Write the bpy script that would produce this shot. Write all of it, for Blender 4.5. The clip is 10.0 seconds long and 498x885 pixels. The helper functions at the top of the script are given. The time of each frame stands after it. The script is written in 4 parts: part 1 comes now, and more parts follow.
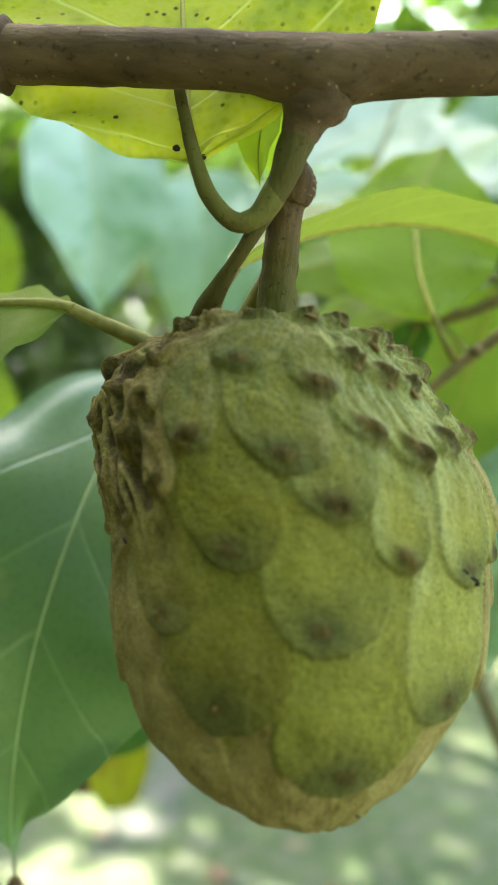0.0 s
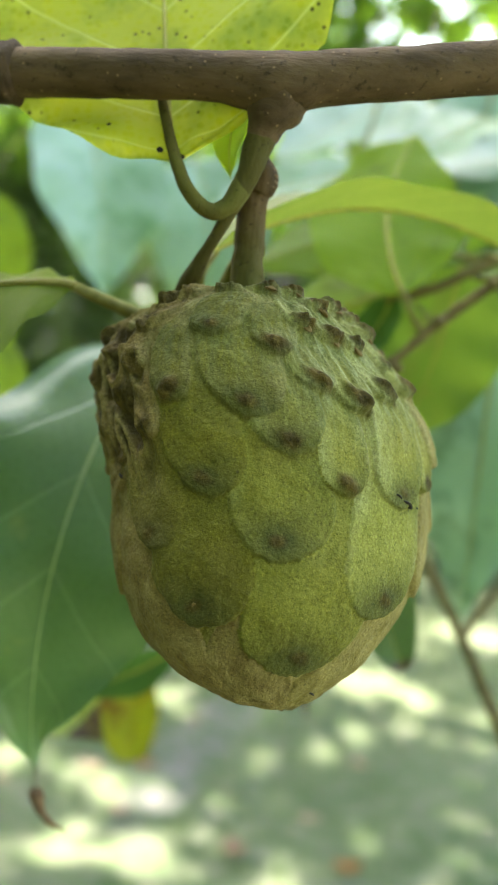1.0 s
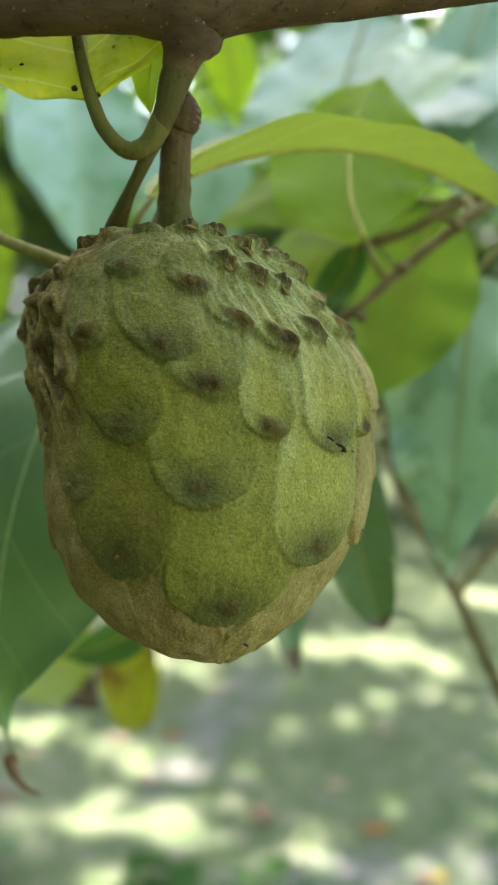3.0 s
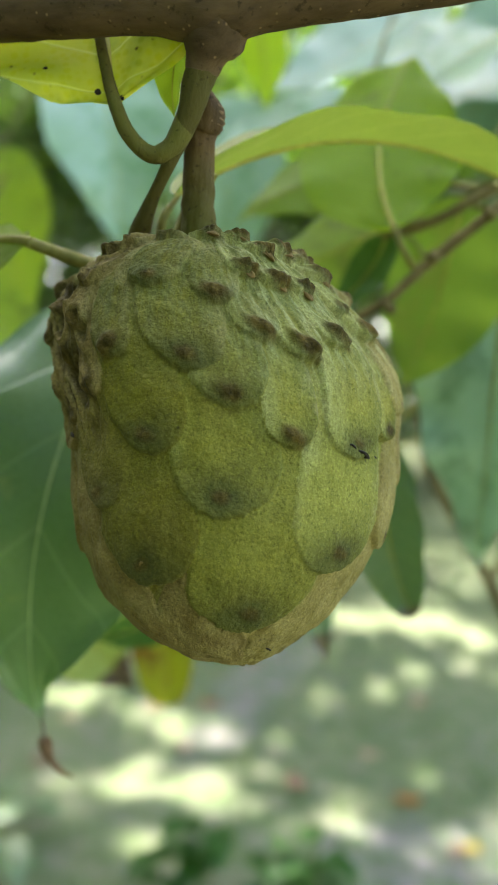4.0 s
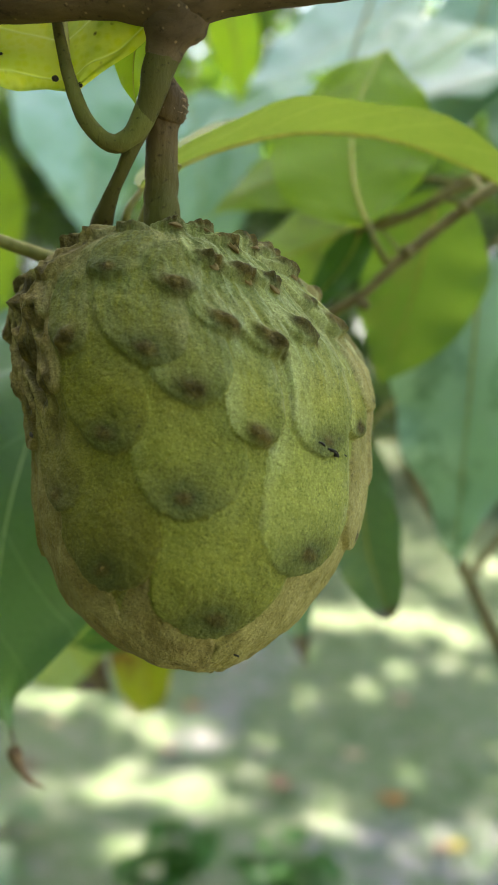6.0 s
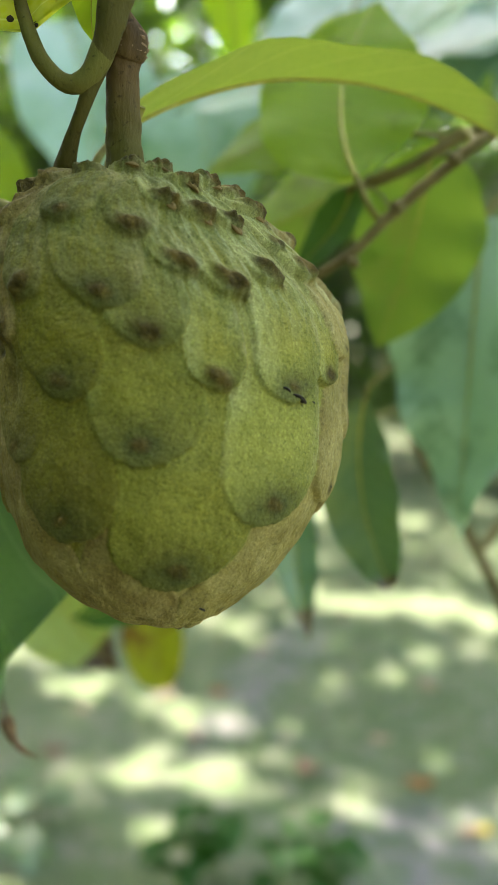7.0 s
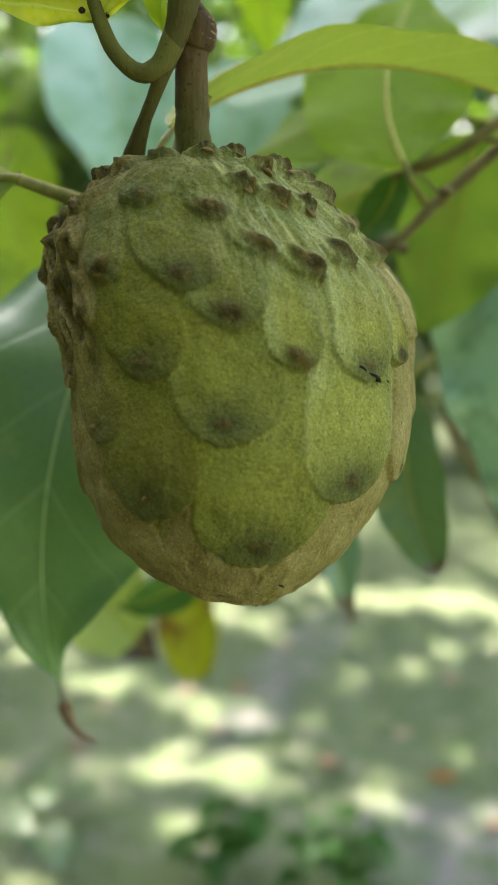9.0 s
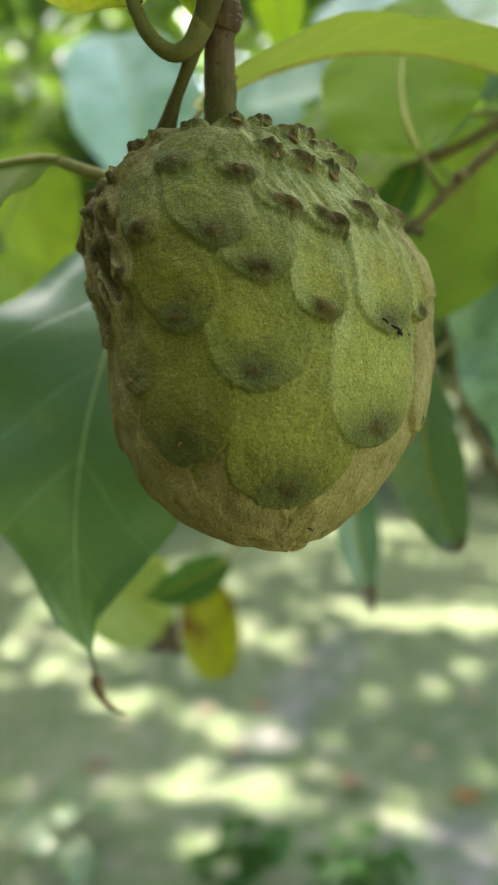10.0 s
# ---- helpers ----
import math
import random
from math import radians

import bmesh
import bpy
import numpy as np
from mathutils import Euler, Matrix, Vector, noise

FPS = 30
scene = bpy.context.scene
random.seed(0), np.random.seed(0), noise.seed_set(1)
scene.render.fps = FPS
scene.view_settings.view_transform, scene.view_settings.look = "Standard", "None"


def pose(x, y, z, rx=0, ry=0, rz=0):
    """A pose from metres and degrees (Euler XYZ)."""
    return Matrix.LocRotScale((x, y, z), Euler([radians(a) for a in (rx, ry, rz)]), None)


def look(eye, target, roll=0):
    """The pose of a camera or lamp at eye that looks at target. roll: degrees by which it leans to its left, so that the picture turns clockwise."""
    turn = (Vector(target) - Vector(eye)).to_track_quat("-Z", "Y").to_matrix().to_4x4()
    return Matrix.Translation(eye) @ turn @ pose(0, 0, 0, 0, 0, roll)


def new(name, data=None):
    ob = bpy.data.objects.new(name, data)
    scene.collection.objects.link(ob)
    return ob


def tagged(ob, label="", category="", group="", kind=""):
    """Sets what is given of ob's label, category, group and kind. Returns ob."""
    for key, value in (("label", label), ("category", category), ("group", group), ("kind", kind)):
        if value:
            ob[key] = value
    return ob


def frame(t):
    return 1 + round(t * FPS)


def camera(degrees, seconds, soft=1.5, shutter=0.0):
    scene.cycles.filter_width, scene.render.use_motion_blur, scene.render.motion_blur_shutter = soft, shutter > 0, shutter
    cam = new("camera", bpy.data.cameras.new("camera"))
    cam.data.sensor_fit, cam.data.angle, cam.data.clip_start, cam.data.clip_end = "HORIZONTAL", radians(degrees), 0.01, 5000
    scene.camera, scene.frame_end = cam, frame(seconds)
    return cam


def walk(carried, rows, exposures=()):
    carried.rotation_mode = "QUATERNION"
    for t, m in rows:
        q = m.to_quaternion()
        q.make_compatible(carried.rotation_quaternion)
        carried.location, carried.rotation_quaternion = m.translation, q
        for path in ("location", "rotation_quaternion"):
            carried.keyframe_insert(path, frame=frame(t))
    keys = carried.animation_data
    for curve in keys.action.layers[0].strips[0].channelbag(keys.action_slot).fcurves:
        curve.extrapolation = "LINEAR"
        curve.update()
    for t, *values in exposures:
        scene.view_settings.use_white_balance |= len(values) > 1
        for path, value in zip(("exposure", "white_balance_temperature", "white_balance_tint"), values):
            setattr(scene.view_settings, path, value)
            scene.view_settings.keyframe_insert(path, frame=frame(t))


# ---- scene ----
cam = camera(35.72, 10.0)
PATH = [
    (0, 0.0116, 0.0556, 1.7270, 5.611, 1.118, 6.946),
    (0.5, 0.0194, 0.0303, 1.7217, 5.495, 0.192, 6.519),
    (1, 0.0281, 0.0164, 1.7175, 6.331, -0.097, 6.216),
    (1.5, 0.0268, 0.0173, 1.7099, 5.782, -0.640, 5.436),
    (2, 0.0405, 0.0230, 1.7133, 5.965, -1.301, 4.933),
    (2.2, 0.0418, 0.0302, 1.7090, 5.597, -1.566, 4.973),
    (3.3, 0.0601, 0.0272, 1.7162, 8.923, -2.883, 3.591),
    (3.5, 0.0622, 0.0280, 1.7222, 9.618, -4.086, 3.517),
    (4, 0.0571, 0.0277, 1.7220, 10.068, -4.438, 3.890),
    (4.5, 0.0510, 0.0268, 1.7216, 9.731, -4.513, 4.203),
    (5, 0.0568, 0.0288, 1.7214, 8.655, -4.399, 4.447),
    (6.3, 0.0635, 0.0409, 1.7209, 8.921, -4.304, 3.368),
    (6.5, 0.0692, 0.0442, 1.7197, 9.049, -4.935, 3.421),
    (7, 0.0760, 0.0455, 1.7105, 10.624, -5.257, 2.509),
    (7.5, 0.0673, 0.0434, 1.7192, 11.677, -5.509, 1.730),
    (8, 0.0599, 0.0410, 1.7110, 11.695, -5.482, 2.108),
    (8.5, 0.0585, 0.0446, 1.7057, 11.598, -5.804, 2.197),
    (9, 0.0609, 0.0383, 1.7056, 11.760, -5.527, 1.644),
    (9.5, 0.0618, 0.0356, 1.7141, 12.844, -4.508, 1.179),
    (10, 0.0605, 0.0245, 1.6868, 13.000, -4.000, 1.000),
]
EXPOSURES = [(0, 3.62, 6800, 1), (0.7, 3.53, 6800, 1.5), (2, 3.33, 6650, 5), (3.5, 3.23, 6650, 5), (5, 3.24, 6640, 5), (7, 3.19, 6780, 4), (10, 3.13, 6880, 4)]
walk(cam, [(t, look((x, y, z), Vector((x, y, z)) + Vector((-math.sin(radians(yaw)) * math.cos(radians(pitch)), math.cos(radians(yaw)) * math.cos(radians(pitch)), math.sin(radians(pitch)))), roll)) for t, x, y, z, yaw, pitch, roll in PATH], EXPOSURES)

# ---- lens focus ----
cam.data.dof.use_dof = True
cam.data.dof.focus_distance = 0.215
cam.data.dof.aperture_fstop = 9.5

# ---- world, sun, exposure ----
SUN_TO = Vector((-0.28, 0.42, 0.86)).normalized()
world = bpy.data.worlds.new("sky_world")
scene.world = world
world.use_nodes = True
wn, wl = world.node_tree.nodes, world.node_tree.links
sky = wn.new("ShaderNodeTexSky")
sky.sky_type = "NISHITA"
sky.sun_disc = False
sky.dust_density, sky.ozone_density = 4.0, 0.7
sky.sun_elevation = math.asin(SUN_TO.z)
sky.sun_rotation = math.atan2(SUN_TO.x, SUN_TO.y)
wn["Background"].inputs["Strength"].default_value = 0.15
wl.new(sky.outputs["Color"], wn["Background"].inputs["Color"])
sun = new("sun", bpy.data.lights.new("sun", "SUN"))
sun.data.energy, sun.data.angle, sun.data.color = 3.6, radians(1.2), (1.0, 0.955, 0.91)
sun.matrix_world = look((0, 0, 30), Vector((0, 0, 30)) - SUN_TO)


# ---- helpers for meshes and materials ----
def part(name, bm, material, parent=None, label=""):
    me = bpy.data.meshes.new(name)
    bm.to_mesh(me)
    bm.free()
    for poly in me.polygons:
        poly.use_smooth = True
    me.materials.append(material)
    ob = new(name, me)
    if parent is not None:
        ob.parent = parent
    if label:
        ob["label"] = label
    return ob


def mesh_part(name, verts, faces, material, parent=None, label="", uv=None, smooth=True):
    me = bpy.data.meshes.new(name)
    me.from_pydata(verts, [], faces)
    if uv is not None:
        layer = me.uv_layers.new(name="UVMap")
        idx = np.empty(len(me.loops), int)
        me.loops.foreach_get("vertex_index", idx)
        layer.data.foreach_set("uv", np.asarray(uv, float)[idx].ravel())
    me.polygons.foreach_set("use_smooth", [smooth] * len(me.polygons))
    me.materials.append(material)
    me.update()
    ob = new(name, me)
    if parent is not None:
        ob.parent = parent
    if label:
        ob["label"] = label
    return ob


def thing(name, label, category, at=(0, 0, 0), group="", kind=""):
    ob = new(name)
    ob.location = at
    ob.empty_display_size = 0.02
    return tagged(ob, label, category, group, kind)


class Mat:
    """A node material with a Principled shader, and short calls for its nodes."""

    def __init__(self, name):
        self.m = bpy.data.materials.new(name)
        self.m.use_nodes = True
        self.n, self.l = self.m.node_tree.nodes, self.m.node_tree.links
        self.p = self.n["Principled BSDF"]
        self.out = self.n["Material Output"]

    def put(self, socket, value):
        if isinstance(value, bpy.types.NodeSocket):
            self.l.new(value, socket)
        elif isinstance(value, (tuple, list)) and len(value) == 3 and socket.type == "RGBA":
            socket.default_value = (*value, 1)
        else:
            socket.default_value = value

    def set(self, **kw):
        for key, value in kw.items():
            self.put(self.p.inputs[key.replace("_", " ")], value)

    def obj(self):
        return self.n.new("ShaderNodeTexCoord").outputs["Object"]

    def along(self):
        return self.n.new("ShaderNodeTexCoord").outputs["UV"]

    def uv(self):
        s = self.n.new("ShaderNodeSeparateXYZ")
        self.l.new(self.n.new("ShaderNodeTexCoord").outputs["UV"], s.inputs[0])
        return s.outputs[0], s.outputs[1]

    def attr(self, name):
        a = self.n.new("ShaderNodeAttribute")
        a.attribute_name = name
        return a.outputs["Fac"]

    def noise(self, scale, detail=3, rough=0.55, vec=None, stretch=None, distort=0.0):
        t = self.n.new("ShaderNodeTexNoise")
        t.inputs["Scale"].default_value, t.inputs["Detail"].default_value = scale, detail
        t.inputs["Roughness"].default_value, t.inputs["Distortion"].default_value = rough, distort
        v = vec or self.obj()
        if stretch:
            m = self.n.new("ShaderNodeMapping")
            m.inputs["Scale"].default_value = stretch
            self.l.new(v, m.inputs["Vector"])
            v = m.outputs[0]
        self.l.new(v, t.inputs["Vector"])
        return t.outputs["Fac"]

    def cells(self, scale, stretch=None):
        t = self.n.new("ShaderNodeTexVoronoi")
        t.inputs["Scale"].default_value = scale
        v = self.obj()
        if stretch:
            m = self.n.new("ShaderNodeMapping")
            m.inputs["Scale"].default_value = stretch
            self.l.new(v, m.inputs["Vector"])
            v = m.outputs[0]
        self.l.new(v, t.inputs["Vector"])
        return t.outputs["Distance"]

    def ramp(self, fac, a, b, lo=0.0, hi=1.0):
        """Clamped line: lo where fac is a, hi where it is b."""
        r = self.n.new("ShaderNodeMapRange")
        r.inputs["From Min"].default_value, r.inputs["From Max"].default_value = a, b
        r.inputs["To Min"].default_value, r.inputs["To Max"].default_value = lo, hi
        self.put(r.inputs["Value"], fac)
        return r.outputs[0]

    def mix(self, fac, a, b):
        x = self.n.new("ShaderNodeMix")
        x.data_type = "RGBA"
        self.put(x.inputs[0], fac)
        self.put(x.inputs[6], a)
        self.put(x.inputs[7], b)
        return x.outputs[2]

    def tint(self, fac, a, b):
        """a times b, by fac."""
        x = self.n.new("ShaderNodeMix")
        x.data_type, x.blend_type = "RGBA", "MULTIPLY"
        self.put(x.inputs[0], fac)
        self.put(x.inputs[6], a)
        self.put(x.inputs[7], b)
        return x.outputs[2]

    def math(self, op, a, b=0.0):
        x = self.n.new("ShaderNodeMath")
        x.operation = op
        self.put(x.inputs[0], a)
        self.put(x.inputs[1], b)
        return x.outputs[0]

    def random(self):
        return self.n.new("ShaderNodeObjectInfo").outputs["Random"]

    def island(self):
        return self.n.new("ShaderNodeNewGeometry").outputs["Random Per Island"]

    def bump(self, height, strength, distance):
        b = self.n.new("ShaderNodeBump")
        b.inputs["Strength"].default_value, b.inputs["Distance"].default_value = strength, distance
        self.l.new(height, b.inputs["Height"])
        self.l.new(b.outputs[0], self.p.inputs["Normal"])
        return b.outputs[0]

    def glow_through(self, colour, share, normal=None):
        """Adds light that shines through a thin blade."""
        t = self.n.new("ShaderNodeBsdfTranslucent")
        self.put(t.inputs["Color"], colour)
        if normal is not None:
            self.l.new(normal, t.inputs["Normal"])
        x = self.n.new("ShaderNodeMixShader")
        x.inputs[0].default_value = share
        self.l.new(self.p.outputs[0], x.inputs[1])
        self.l.new(t.outputs[0], x.inputs[2])
        self.l.new(x.outputs[0], self.out.inputs["Surface"])


# ---- materials ----
def fruit_skin():
    m = Mat("fruit_skin")
    tone, near, low, cork, fuzz, halo, rim, side = (m.attr(a) for a in ("tone", "near", "low", "cork", "fuzz", "halo", "rim", "side"))
    # tone holds skin colour and painted light: dark left flank, pale right side
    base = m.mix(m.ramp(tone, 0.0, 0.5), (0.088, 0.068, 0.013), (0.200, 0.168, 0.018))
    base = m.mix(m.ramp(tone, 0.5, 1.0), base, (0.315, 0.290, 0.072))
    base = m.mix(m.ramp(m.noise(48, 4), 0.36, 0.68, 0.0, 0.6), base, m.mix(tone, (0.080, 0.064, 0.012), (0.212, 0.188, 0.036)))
    base = m.mix(m.math("MULTIPLY", m.attr("upper"), m.ramp(m.noise(75, 4), 0.3, 0.62, 0.15, 0.8)), base, m.mix(tone, (0.150, 0.118, 0.020), (0.285, 0.275, 0.080)))
    base = m.mix(m.ramp(m.noise(150, 5, 0.65), 0.48, 0.66, 0.0, 0.5), base, m.mix(tone, (0.074, 0.066, 0.014), (0.188, 0.172, 0.034)))
    base = m.mix(m.ramp(m.noise(26, 3, 0.5, distort=0.6), 0.46, 0.66, 0.0, 0.55), base, m.mix(tone, (0.096, 0.064, 0.016), (0.222, 0.178, 0.030)))
    # grey-green bloom over the lower end of each scale and over the crest
    bloom = m.mix(tone, (0.062, 0.053, 0.018), (0.116, 0.116, 0.036))
    base = m.mix(m.math("MULTIPLY", low, m.ramp(m.noise(90, 3), 0.2, 0.7, 0.35, 0.85)), base, bloom)
    base = m.mix(m.math("MULTIPLY", fuzz, m.ramp(m.noise(260, 5, 0.7, m.along(), (1, 0.3, 1)), 0.36, 0.62, 0.15, 0.75)), base, m.mix(tone, (0.096, 0.096, 0.046), (0.162, 0.170, 0.076)))
    # pale towards a scale's left edge, green towards its right one
    cross = m.attr("cross")
    base = m.mix(m.math("MULTIPLY", m.ramp(cross, -0.35, -0.85), m.ramp(m.noise(300, 5, 0.7, m.along(), (1, 0.3, 1)), 0.35, 0.55, 0.35, 0.85)), base, (0.350, 0.330, 0.140))
    base = m.mix(m.math("MULTIPLY", m.ramp(cross, 0.1, 0.9), m.ramp(m.noise(140, 4), 0.3, 0.6, 0.3, 0.8)), base, (0.108, 0.116, 0.032))
    base = m.mix(m.math("MULTIPLY", halo, m.ramp(m.noise(200, 4), 0.25, 0.6, 0.45, 0.9)), base, (0.058, 0.060, 0.024))
    base = m.mix(m.math("MULTIPLY", cork, m.ramp(m.noise(70, 5, 0.6), 0.20, 0.45, 0.55, 1.0)), base, m.mix(m.ramp(m.noise(120, 4), 0.35, 0.65), m.mix(tone, (0.160, 0.106, 0.040), (0.235, 0.178, 0.062)), m.mix(tone, (0.230, 0.164, 0.074), (0.335, 0.262, 0.110))))
    base = m.mix(m.math("MULTIPLY", m.attr("pale"), m.ramp(m.noise(420, 5, 0.7, m.along(), (1, 0.16, 1)), 0.42, 0.58, 0.0, 0.6)), base, (0.36, 0.35, 0.21))
    base = m.mix(m.math("MULTIPLY", m.math("MAXIMUM", rim, side), m.ramp(m.noise(260, 4), 0.4, 0.62, 0.05, 0.6)), base, (0.30, 0.255, 0.13))
    # dark brown painted into the flank's hollows as their shade
    base = m.mix(m.math("MULTIPLY", m.attr("hollow"), m.ramp(m.noise(160, 4), 0.3, 0.55, 0.4, 1.0)), base, (0.060, 0.040, 0.016))
    patchy = m.math("MULTIPLY", near, m.ramp(m.noise(230, 4, 0.6), 0.25, 0.6, 0.6, 1.25))
    base = m.mix(m.ramp(patchy, 0.15, 0.85), base, m.mix(m.ramp(m.noise(260, 4), 0.35, 0.65), (0.040, 0.027, 0.006), (0.112, 0.074, 0.019)))
    # grain: pale grains and dark pores
    speck = m.ramp(m.noise(1150, 3, 0.75), 0.50, 0.64)
    base = m.tint(m.math("MULTIPLY", speck, 0.7), base, (1.52, 1.52, 1.58))
    grit = m.ramp(m.noise(950, 3, 0.8), 0.52, 0.66)
    base = m.tint(m.math("MULTIPLY", grit, 0.75), base, (0.48, 0.48, 0.43))
    dots = m.ramp(m.cells(190), 0.05, 0.12, 1.0, 0.0)
    base = m.mix(m.math("MULTIPLY", dots, m.ramp(m.noise(60), 0.5, 0.6, 0, 0.7)), base, (0.045, 0.03, 0.015))
    base = m.tint(1.0, base, (0.80, 0.82, 0.68))
    m.set(Base_Color=base, Roughness=m.ramp(m.noise(300), 0.2, 0.8, 0.55, 0.8))
    m.p.inputs["Specular IOR Level"].default_value = 0.10
    h = m.math("ADD", m.noise(900, 4, 0.7), m.math("MULTIPLY", m.noise(230, 4, 0.65), 2.0))
    m.bump(h, 0.9, 0.0006)
    return m.m


def bark(name, dark, light, scale=1.0, long=(1, 1, 1), green=None, pores=0.75, young=None):
    m = Mat(name)
    base = m.mix(m.ramp(m.noise(90 * scale, 5, 0.6, stretch=long), 0.3, 0.7), dark, light)
    if green:
        fac = m.ramp(m.noise(28 * scale, 3), 0.4, 0.62)
        if young:
            axis = m.n.new("ShaderNodeSeparateXYZ")
            m.l.new(m.obj(), axis.inputs[0])
            height = m.math("ADD", axis.outputs[2], m.math("MULTIPLY", m.noise(120 * scale, 3, stretch=long), 0.008))
            fac = m.math("MULTIPLY", m.ramp(m.noise(60 * scale, 3, stretch=long), 0.25, 0.55, 0.5, 1.0), m.ramp(height, *young))
        base = m.mix(fac, base, green)
    base = m.mix(m.ramp(m.cells(260 * scale), 0.06, 0.15, pores, 0.0), base, tuple(min(1, 1.9 * c) for c in light))
    base = m.mix(m.ramp(m.noise(420 * scale, 3), 0.6, 0.7, 0.0, 0.6), base, tuple(0.35 * c for c in dark))
    m.set(Base_Color=base, Roughness=0.78)
    m.p.inputs["Specular IOR Level"].default_value = 0.16
    h = m.math("ADD", m.noise(500 * scale, 4, 0.65, stretch=long), m.math("MULTIPLY", m.noise(110 * scale, 3, stretch=long), 2.0))
    m.bump(h, 0.8, 0.0006)
    return m.m


def plain(name, a, b, scale, rough=0.7):
    m = Mat(name)
    m.set(Base_Color=m.mix(m.ramp(m.noise(scale, 4), 0.3, 0.7), a, b), Roughness=rough)
    m.p.inputs["Specular IOR Level"].default_value = 0.2
    m.bump(m.noise(scale * 4, 3), 0.5, 0.02 / scale)
    return m.m


def blade_mat(name, colour, vein, glow, share, rough=0.42, blotch=None, spots=0.0, sides=9, spec=0.5, tip=None, vein_show=0.6, patchy=0.52, vein_glow=0.0):
    """A leaf blade: side veins by the blade's own lengthwise and crosswise coordinates."""
    m = Mat(name)
    u, v = m.uv()
    side = m.math("ABSOLUTE", m.math("SUBTRACT", u, 0.5))
    phase = m.math("FRACT", m.math("ADD", m.math("MULTIPLY", v, sides), m.math("MULTIPLY", side, -3.2)))
    line = m.ramp(m.math("ABSOLUTE", m.math("SUBTRACT", phase, 0.5)), 0.0, 0.045, 1.0, 0.0)
    fine = m.ramp(m.cells(330), 0.25, 0.5, 0.0, 0.35)
    base = m.mix(m.ramp(m.noise(22, 4), 0.3, 0.7), colour, tuple(0.72 * c for c in colour))
    shine = glow
    if blotch:
        patch = m.ramp(m.noise(26, 4, 0.6), patchy, patchy + 0.14)
        base = m.mix(patch, base, blotch)
        shine = m.mix(patch, glow, blotch)
    base = m.mix(m.math("MULTIPLY", line, vein_show), base, vein)
    base = m.mix(m.math("MULTIPLY", fine, 0.35), base, vein)
    if vein_glow:
        shine = m.mix(m.math("MULTIPLY", m.math("MAXIMUM", line, m.math("MULTIPLY", fine, 0.8)), vein_glow), shine, vein)
    if spots:
        dots = m.math("MULTIPLY", m.ramp(m.cells(210), 0.08, 0.20, spots, 0.0), m.ramp(m.noise(70, 3), 0.46, 0.56))
        base = m.mix(dots, base, (0.05, 0.03, 0.01))
        shine = m.mix(dots, shine, (0.05, 0.03, 0.01))
    if tip:
        dry = m.ramp(m.math("ADD", v, m.math("MULTIPLY", m.noise(60), 0.08)), tip, tip + 0.04)
        base = m.mix(dry, base, (0.075, 0.045, 0.022))
        shine = m.mix(dry, shine, (0.05, 0.02, 0.005))
    m.set(Base_Color=base, Roughness=rough)
    m.p.inputs["Specular IOR Level"].default_value = spec
    h = m.math("ADD", m.math("MULTIPLY", line, -1.5), m.noise(260, 3))
    m.glow_through(shine, share, m.bump(h, 0.25, 0.0008))
    return m.m


def foliage_mat(name, a, b, glow, share, rough=0.4):
    m = Mat(name)
    base = m.mix(m.island(), a, b)
    m.set(Base_Color=base, Roughness=rough)
    m.glow_through(m.mix(m.island(), glow, tuple(0.6 * c for c in glow)), share)
    return m.m


SKIN = fruit_skin()
CORK = plain("tubercle_cork", (0.070, 0.042, 0.012), (0.190, 0.122, 0.040), 420)
BARK = bark("branch_bark", (0.038, 0.022, 0.010), (0.120, 0.075, 0.038), 1.0, (0.35, 1, 1))
SCAR = bark("scar_bark", (0.026, 0.015, 0.008), (0.085, 0.052, 0.028), 1.4)
SPUR = bark("spur_bark", (0.026, 0.017, 0.006), (0.076, 0.052, 0.017), 1.3, (1, 1, 0.35), (0.066, 0.054, 0.012), 0.2)
STALK = bark("stalk_bark", (0.036, 0.020, 0.008), (0.112, 0.068, 0.026), 1.2, (1, 1, 0.22), (0.082, 0.076, 0.016), 0.15, (0.095, 0.070))
RING = bark("joint_bark", (0.090, 0.052, 0.028), (0.260, 0.170, 0.105), 1.6, (1, 1, 0.3), None, 0.2)
TWIG = bark("twig_bark", (0.072, 0.056, 0.020), (0.165, 0.132, 0.052), 1.0)
YOUNG = bark("young_bark", (0.052, 0.040, 0.009), (0.118, 0.094, 0.024), 1.3, (1, 1, 0.35), (0.098, 0.088, 0.018), 0.2)
PETIOLE = plain("petiole_skin", (0.090, 0.080, 0.014), (0.175, 0.150, 0.032), 220, 0.5)
YELLOW = blade_mat("yellow_blade", (0.36, 0.38, 0.030), (0.72, 0.74, 0.22), (0.74, 0.74, 0.035), 0.60, 0.6, (0.25, 0.32, 0.030), 0.9, spec=0.15, sides=5.5, vein_show=0.7, patchy=0.44, vein_glow=0.75)
UNDER = blade_mat("underside_blade", (0.120, 0.165, 0.030), (0.20, 0.24, 0.05), (0.30, 0.37, 0.020), 0.40, 0.6, spec=0.1, vein_show=0.3)
PALE = blade_mat("pale_blade", (0.150, 0.205, 0.066), (0.24, 0.28, 0.10), (0.38, 0.50, 0.045), 0.56, 0.5, (0.20, 0.24, 0.05), spec=0.3, vein_show=0.35, sides=6, patchy=0.5)
ARCH = blade_mat("arched_blade", (0.156, 0.208, 0.064), (0.28, 0.31, 0.09), (0.30, 0.40, 0.035), 0.28, 0.5, (0.20, 0.23, 0.05), spec=0.35, vein_show=0.45, patchy=0.5)
